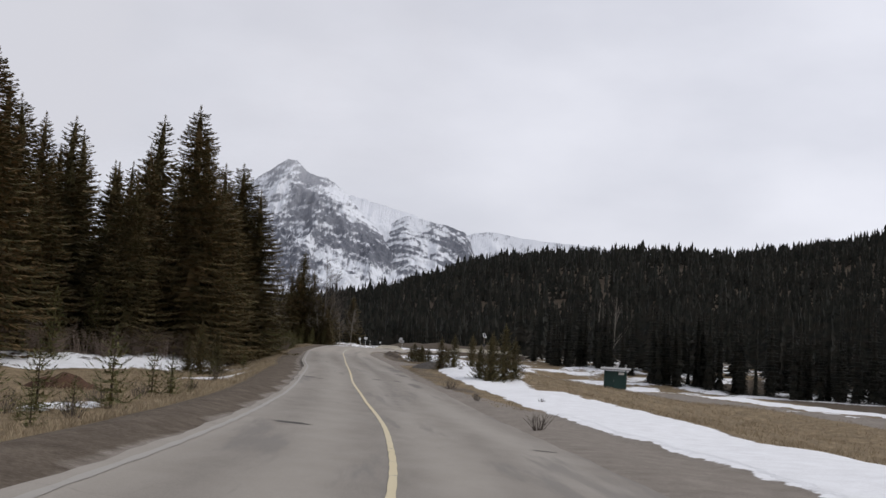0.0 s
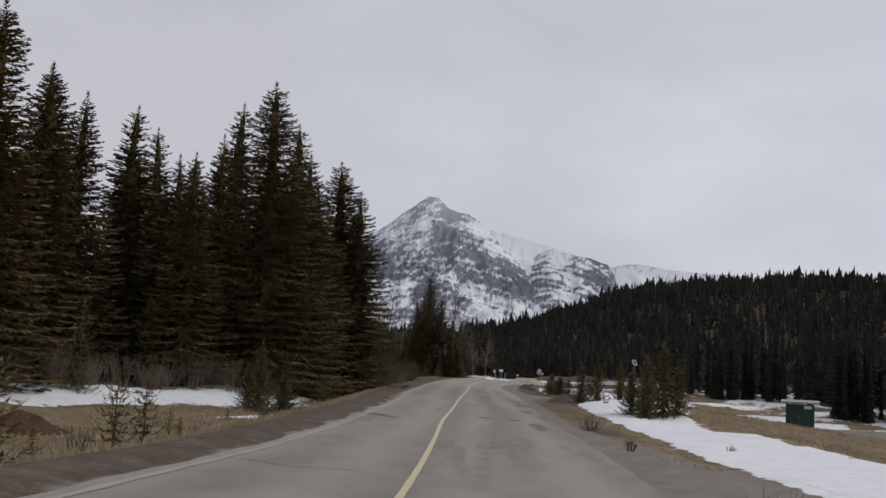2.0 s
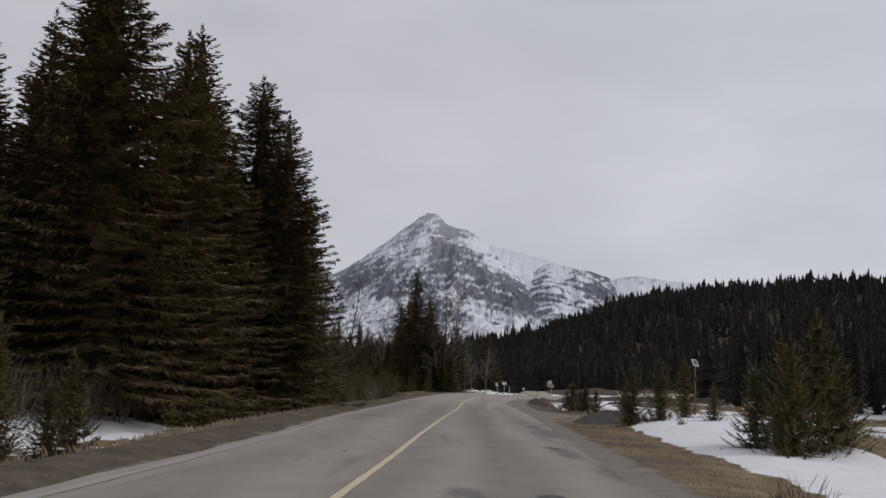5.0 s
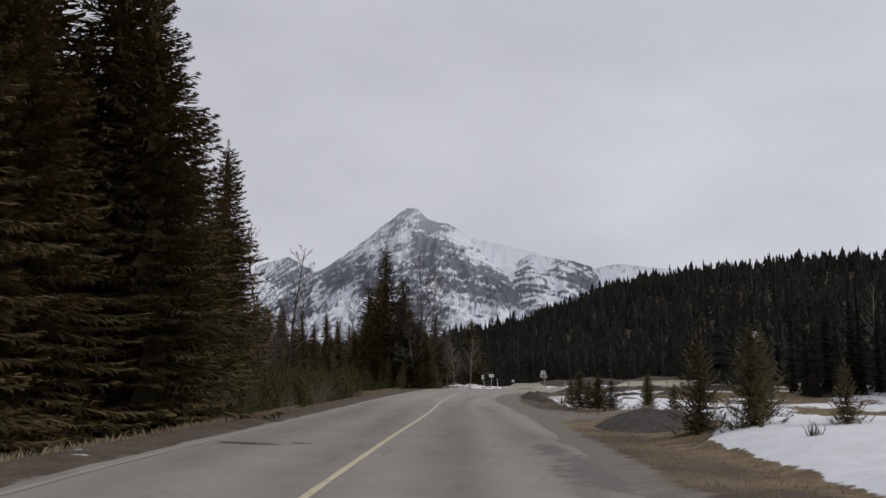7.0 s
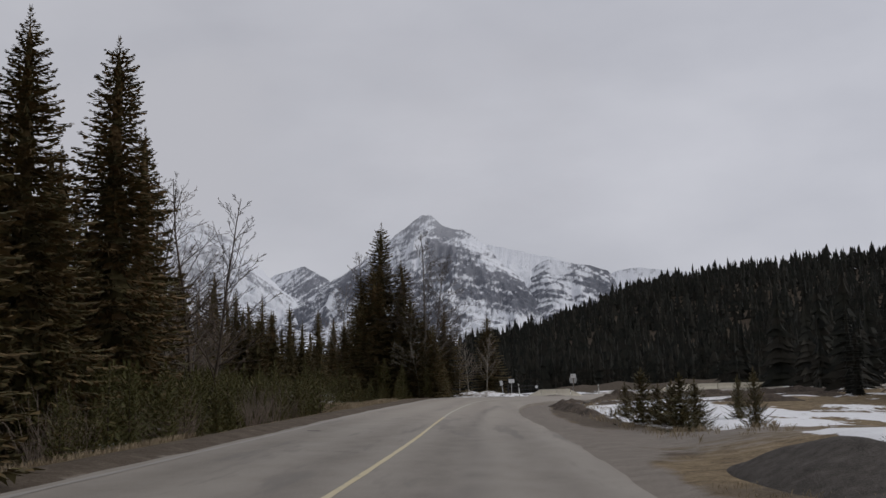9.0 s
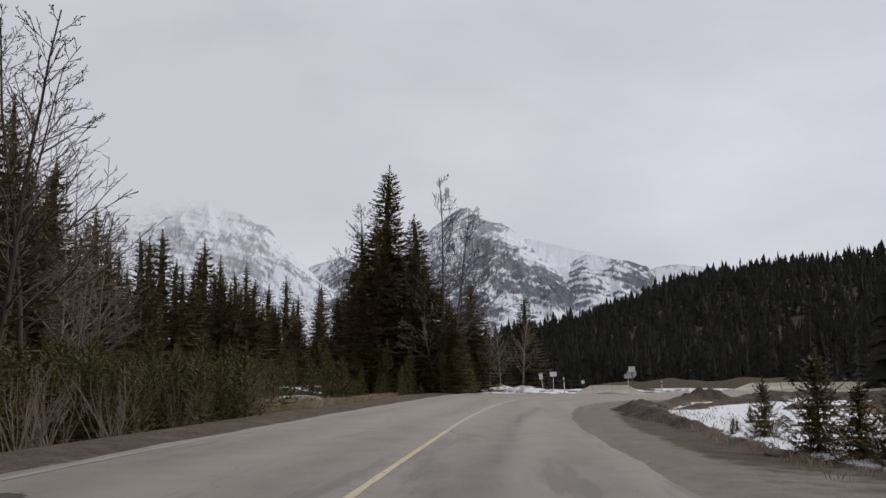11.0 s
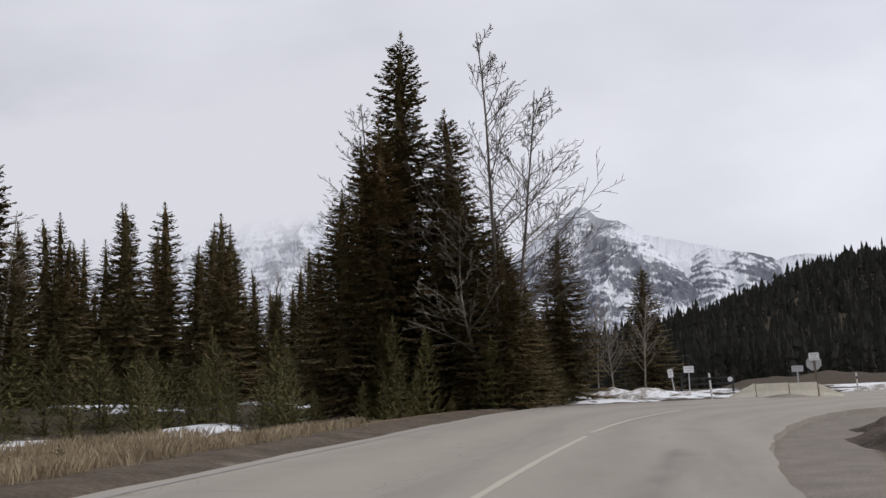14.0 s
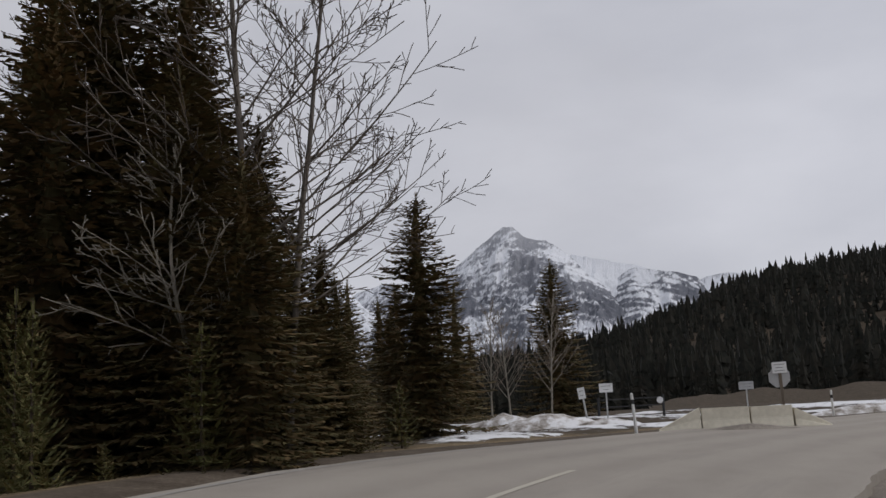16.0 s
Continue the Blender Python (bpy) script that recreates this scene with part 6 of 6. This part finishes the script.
heap("earth_mound", -7.9, 165.7, 2.9, 0.6, 0.27, 401, PALE_GRAVEL, "low gravel windrow along the barrier's foot", "heap", turn=6)
SB = "dirty ploughed snow bank beside the road"
heap("snow_bank", -14.6, 177.0, 2.6, 1.2, 0.6, 402, DIRTY_SNOW, SB, "snow bank", "ploughed snow banks", 10)
heap("snow_bank", -16.6, 178.0, 2.0, 1.1, 0.7, 403, DIRTY_SNOW, SB, "snow bank", "ploughed snow banks", -8)
heap("snow_bank", -12.3, 176.0, 1.8, 0.8, 0.35, 404, DIRTY_SNOW, SB, "snow bank", "ploughed snow banks", 12)
heap("snow_bank", -2.0, 182.0, 3.4, 1.0, 0.36, 405, DIRTY_SNOW, SB, "snow bank", "ploughed snow banks", 15)
heap("snow_bank", 8.0, 189.0, 4.5, 1.2, 0.36, 406, DIRTY_SNOW, SB, "snow bank", "ploughed snow banks", 20)
EB = "ploughed bank of dark earth and stones inside the bend"


def ploughed_bank(line, half, height, seed):
    """A long ridge of broken earth: steep on the road's side, clods and hollows along its crest."""
    pts = curve_points(line, 16)
    n, m = len(pts), 17
    run = np.concatenate([[0], np.cumsum(np.hypot(*np.diff(pts, axis=0).T))])
    u = run / run[-1]
    way = np.gradient(pts, axis=0)
    way /= np.hypot(*way.T)[:, None]
    across = np.stack([way[:, 1], -way[:, 0]], 1)
    v = np.linspace(-1, 1, m)
    wide = half * (1 + 0.30 * value_noise(run, run * 0 + seed, 1.6, seed))
    px = pts[:, 0][:, None] + across[:, 0][:, None] * wide[:, None] * v
    py = pts[:, 1][:, None] + across[:, 1][:, None] * wide[:, None] * v
    crest = height * (0.75 + 0.45 * value_noise(run, run * 0 + seed, 2.2, seed + 1)) * smooth(0, 0.12, u) * (1 - smooth(0.85, 1, u))
    prof = np.clip(1 - np.abs(v + 0.25 * np.sign(v + 0.25) * np.abs(v)) ** 1.5, 0, 1)
    z = crest[:, None] * prof[None, :]
    clods = value_noise(px, py, 0.75, seed + 2) * 0.5 + np.abs(value_noise(px, py, 0.38, seed + 3)) * 0.45 + value_noise(px, py, 0.17, seed + 4) * 0.22
    z = z * (1 + 0.55 * clods) + 0.05 * clods * (prof > 0.02)
    z = np.where((np.abs(v) > 0.99)[None, :], -0.12, z) + ground_z(px, py)
    z[0], z[-1] = z[0] - 0.15, z[-1] - 0.15
    verts = np.stack([px.ravel(), py.ravel(), z.ravel()], 1)
    idx = np.arange(n * m).reshape(n, m)
    faces = np.stack([idx[:-1, :-1].ravel(), idx[:-1, 1:].ravel(), idx[1:, 1:].ravel(), idx[1:, :-1].ravel()], 1)
    return tagged(new("earth_bank", mesh("earth_bank", verts.tolist(), faces.tolist(), EARTH)), EB, "earth bank", "earth banks")


ploughed_bank([(-4.5, 125.0), (-4.9, 128.5), (-5.6, 132.5), (-6.3, 137.5), (-6.5, 142.0), (-5.6, 146.5), (-3.8, 150.0)], 0.85, 0.33, 421)
ploughed_bank([(-5.4, 148.5), (-3.0, 151.5), (0.5, 154.8), (4.0, 157.5), (9.0, 160.5), (15.0, 163.0)], 1.2, 0.60, 431)
ploughed_bank([(-4.4, 139.0), (-3.4, 143.0), (-1.4, 146.5), (1.6, 148.6)], 0.9, 0.36, 441)
ploughed_bank([(-0.6, 141.5), (1.8, 143.4), (5.0, 144.6), (8.6, 144.4)], 0.8, 0.34, 451)
ploughed_bank([(2.0, 150.8), (5.4, 152.0), (9.4, 152.2), (13.0, 151.4)], 1.0, 0.40, 461)
for _i, (_x, _y, _rx, _ry, _h, _t) in enumerate([(-2.0, 133.6, 1.0, 0.6, 0.16, 40), (0.8, 136.2, 1.3, 0.7, 0.20, 15), (3.4, 138.8, 1.1, 0.6, 0.18, 25), (-1.6, 128.0, 0.8, 0.5, 0.14, 70)]):
    heap("earth_mound", _x, _y, _rx, _ry, _h, 420 + _i, EARTH, EB, "heap", "earth banks", _t, 0.5)
heap("roadside_mound", -0.8, 91.0, 5.4, 1.6, 0.42, 440, GRAVEL_PILE, "dark gravel heap beside a driveway", "heap", "", 100, 0.8)
heap("brush_mound", -15.2, 43.6, 1.7, 0.8, 0.55, 441, BRUSH, "low pile of red-brown brush on dry grass", "brush pile", "", 20, 0.6)


def stone(x, y, r, seed):
    rng = random.Random(seed)
    bm = bmesh.new()
    bmesh.ops.create_icosphere(bm, subdivisions=2, radius=r)
    o = Vector((seed * 3.1, seed * 1.7, 0))
    for v in bm.verts:
        v.co *= 1 + 0.35 * noise.noise(v.co / r * 1.1 + o)
        v.co.z *= 0.65
    ob = thing("stone", (x, y, gz(x, y) + r * 0.25), "weathered grey stone on the ploughed bank", "stone", "stones on the bank", rng.uniform(0, 360))
    part("rock", bm, STONE, ob)


for _i in range(42):
    _t = _rng.random()
    _x, _y = -6.4 + 9.5 * _t + _rng.uniform(-1.3, 1.3), 141 + 18 * _t + _rng.uniform(-1.8, 1.8)
    stone(_x, _y, _rng.uniform(0.10, 0.32), 500 + _i)


def hut(x, y, z, turn):
    ob = thing("notice_kiosk", (x, y, z), "small dark green wooden kiosk with a low grey roof", "kiosk", "", turn)
    part("body", box_bm((1.9, 1.5, 1.62), (0, 0, 0.81), 0.02), HUT_GREEN, ob)
    for s in (-1, 1):
        for q in (-1, 1):
            part("corner_trim", box_bm((0.09, 0.09, 1.66), (s * 0.94, q * 0.74, 0.83), 0.008), HUT_GREEN, ob)
    bm = bmesh.new()
    bmesh.ops.create_cube(bm, size=1.0)
    bmesh.ops.scale(bm, vec=(2.7, 2.3, 0.10), verts=bm.verts)
    for v in bm.verts:
        if v.co.z > 0:
            v.co.z += 0.0
        v.co.z += 0.08 * (v.co.y / 1.15)
    bmesh.ops.bevel(bm, geom=bm.edges[:], offset=0.012, segments=2, affect="EDGES")
    bmesh.ops.translate(bm, vec=(0, 0, 1.82), verts=bm.verts)
    part("roof", bm, HUT_ROOF, ob, "low grey sheet roof")
    notice = part("notice", box_bm((0.5, 0.015, 0.22), (0.55, -0.765, 1.42), 0.003), SIGN_WHITE, ob, "white notice panel")
    door = part("door", box_bm((0.62, 0.03, 1.25), (-0.35, -0.765, 0.68), 0.006), HUT_GREEN, ob)
    part("handle", box_bm((0.03, 0.04, 0.12), (-0.10, -0.80, 0.75), 0.004), GALVANISED, door)


hut(16.0, 97.6, gz(16.0, 97.6) - 0.02, -12)


def solar_pole(x, y, top):
    g = gz(x, y)
    ob = thing("solar_panel_pole", (x, y, g), "small framed solar panel on a slender pole", "solar panel")
    h = top - g
    part("pole", tube_bm(0.045, 0.04, 0, h - 0.15, 12), WOOD_POST, ob)
    tilt = pose(0, -0.05, h - 0.2, 48, 8, 24)
    cells = part("cells", box_bm((0.27, 0.44, 0.02), (0, 0, 0), 0.003), SOLAR, ob, "dark solar cells")
    cells.matrix_basis = tilt
    for a, b, c in (((0.31, 0.03, 0.04), 0, 0.232), ((0.31, 0.03, 0.04), 0, -0.232), ((0.03, 0.44, 0.04), 0.141, 0), ((0.03, 0.44, 0.04), -0.141, 0)):
        part("rim", box_bm(a, (b, c, 0), 0.004), POST_WHITE, cells)
    part("control_box", box_bm((0.18, 0.14, 0.26), (0, -0.12, h - 1.1), 0.01), POST_DARK, ob, "dark control box")


solar_pole(4.0, 99.2, 3.42)


def pipe_gate(x, y, turn):
    g = gz(x, y)
    ob = thing("pipe_gate", (x, y, g), "dark steel pipe gate with a round reflector", "gate", "", turn)
    for sx in (-1.6, 1.6):
        part("post", tube_bm(0.07, 0.07, 0, 1.05, 10), POST_DARK, ob).location = (sx, 0, 0)
    for z in (0.55, 0.92):
        part("rail", box_bm((3.2, 0.06, 0.06), (0, 0, z), 0.02), POST_DARK, ob)
    bm = bmesh.new()
    bmesh.ops.create_cone(bm, cap_ends=True, segments=16, radius1=0.16, radius2=0.16, depth=0.02)
    bmesh.ops.rotate(bm, matrix=Matrix.Rotation(radians(90), 3, "X"), verts=bm.verts)
    bmesh.ops.translate(bm, vec=(1.45, -0.06, 0.78), verts=bm.verts)
    part("reflector", bm, SIGN_WHITE, ob, "pale round reflector")


pipe_gate(-12.2, 190.5, 0)


# ---- dry grass ----
def grass(name, places, label, tall=(0.12, 0.34), seed=1):
    rng = np.random.RandomState(seed)
    p = np.array(places)
    n = len(p)
    z = ground_z(p[:, 0], p[:, 1])
    a = rng.rand(n) * 6.283
    h = rng.uniform(*tall, n)
    lean = rng.uniform(0.1, 0.7, n) * h
    w = rng.uniform(0.003, 0.008, n)
    b = rng.rand(n) * 6.283
    dx, dy = np.cos(a) * w, np.sin(a) * w
    lx, ly = np.cos(b) * lean, np.sin(b) * lean
    v = np.stack([np.stack([p[:, 0] - dx, p[:, 1] - dy, z - 0.02], 1), np.stack([p[:, 0] + dx, p[:, 1] + dy, z - 0.02], 1),
                  np.stack([p[:, 0] + dx * 0.6 + lx * 0.4, p[:, 1] + dy * 0.6 + ly * 0.4, z + h * 0.6], 1), np.stack([p[:, 0] + lx, p[:, 1] + ly, z + h], 1)], 1).reshape(-1, 3)
    i = np.arange(n) * 4
    f = np.stack([i, i + 1, i + 2, i + 3], 1)
    me = bpy.data.meshes.new(name)
    me.from_pydata(v.tolist(), [], f.tolist())
    me.materials.append(DRY_GRASS)
    tagged(new(name, me), label, "grass", kind="stuff")


_gr = np.random.RandomState(77)


def along_edge(edge, count, y0, y1, lo, hi, sign):
    out = []
    keep = edge[(edge[:, 1] > y0) & (edge[:, 1] < y1)]
    for _ in range(count):
        k = _gr.randint(len(keep) - 1)
        t = _gr.rand()
        q = keep[k] * (1 - t) + keep[k + 1] * t
        off = lo + (hi - lo) * _gr.rand() ** 1.3
        clump = _gr.normal(0, 0.08, 2)
        out.append((q[0] + sign * off + clump[0], q[1] + clump[1]))
    return out


def clumped(places, each, spread):
    out = []
    for x, y in places:
        for _ in range(each):
            out.append((x + _gr.normal(0, spread), y + _gr.normal(0, spread)))
    return out


grass("dry_grass", clumped(along_edge(EDGE_L, 2300, 8, 62, 2.0, 10.0, -1), 9, 0.12), "dry straw-coloured grass tufts on the left verge", (0.06, 0.22), 1)
grass("dry_grass", clumped(along_edge(EDGE_L, 900, 58, 100, 1.8, 4.6, -1), 14, 0.16), "dry straw-coloured grass below tall spruces", (0.05, 0.18), 2)
grass("dry_grass", clumped(along_edge(EDGE_L, 1300, 125, 141, 1.7, 9.0, -1), 15, 0.16), "dry straw-coloured grass in a small clearing", (0.10, 0.26), 3)
grass("dry_grass", clumped(along_edge(EDGE_R, 420, 40, 92, 1.2, 3.0, 1), 7, 0.10), "short dry grass along the gravel verge", (0.03, 0.10), 4)
grass("dry_grass", clumped([(x, y) for x, y in zip(_gr.uniform(6, 30, 3600), _gr.uniform(20, 104, 3600)) if 8.2 < x - np.interp(y, EDGE_R[14:200, 1], EDGE_R[14:200, 0]) and x < np.interp(y, (20, 45, 62, 75, 88, 99, 104), (36, 33.5, 30, 26.5, 22.5, 17.5, 13))], 9, 0.15), "dry brown grass on the open field", (0.06, 0.22), 5)
grass("dry_grass", clumped(along_edge(EDGE_R, 300, 100, 150, 3.0, 6.0, 1), 9, 0.12), "sparse dry grass by the ploughed bank", (0.08, 0.25), 6)
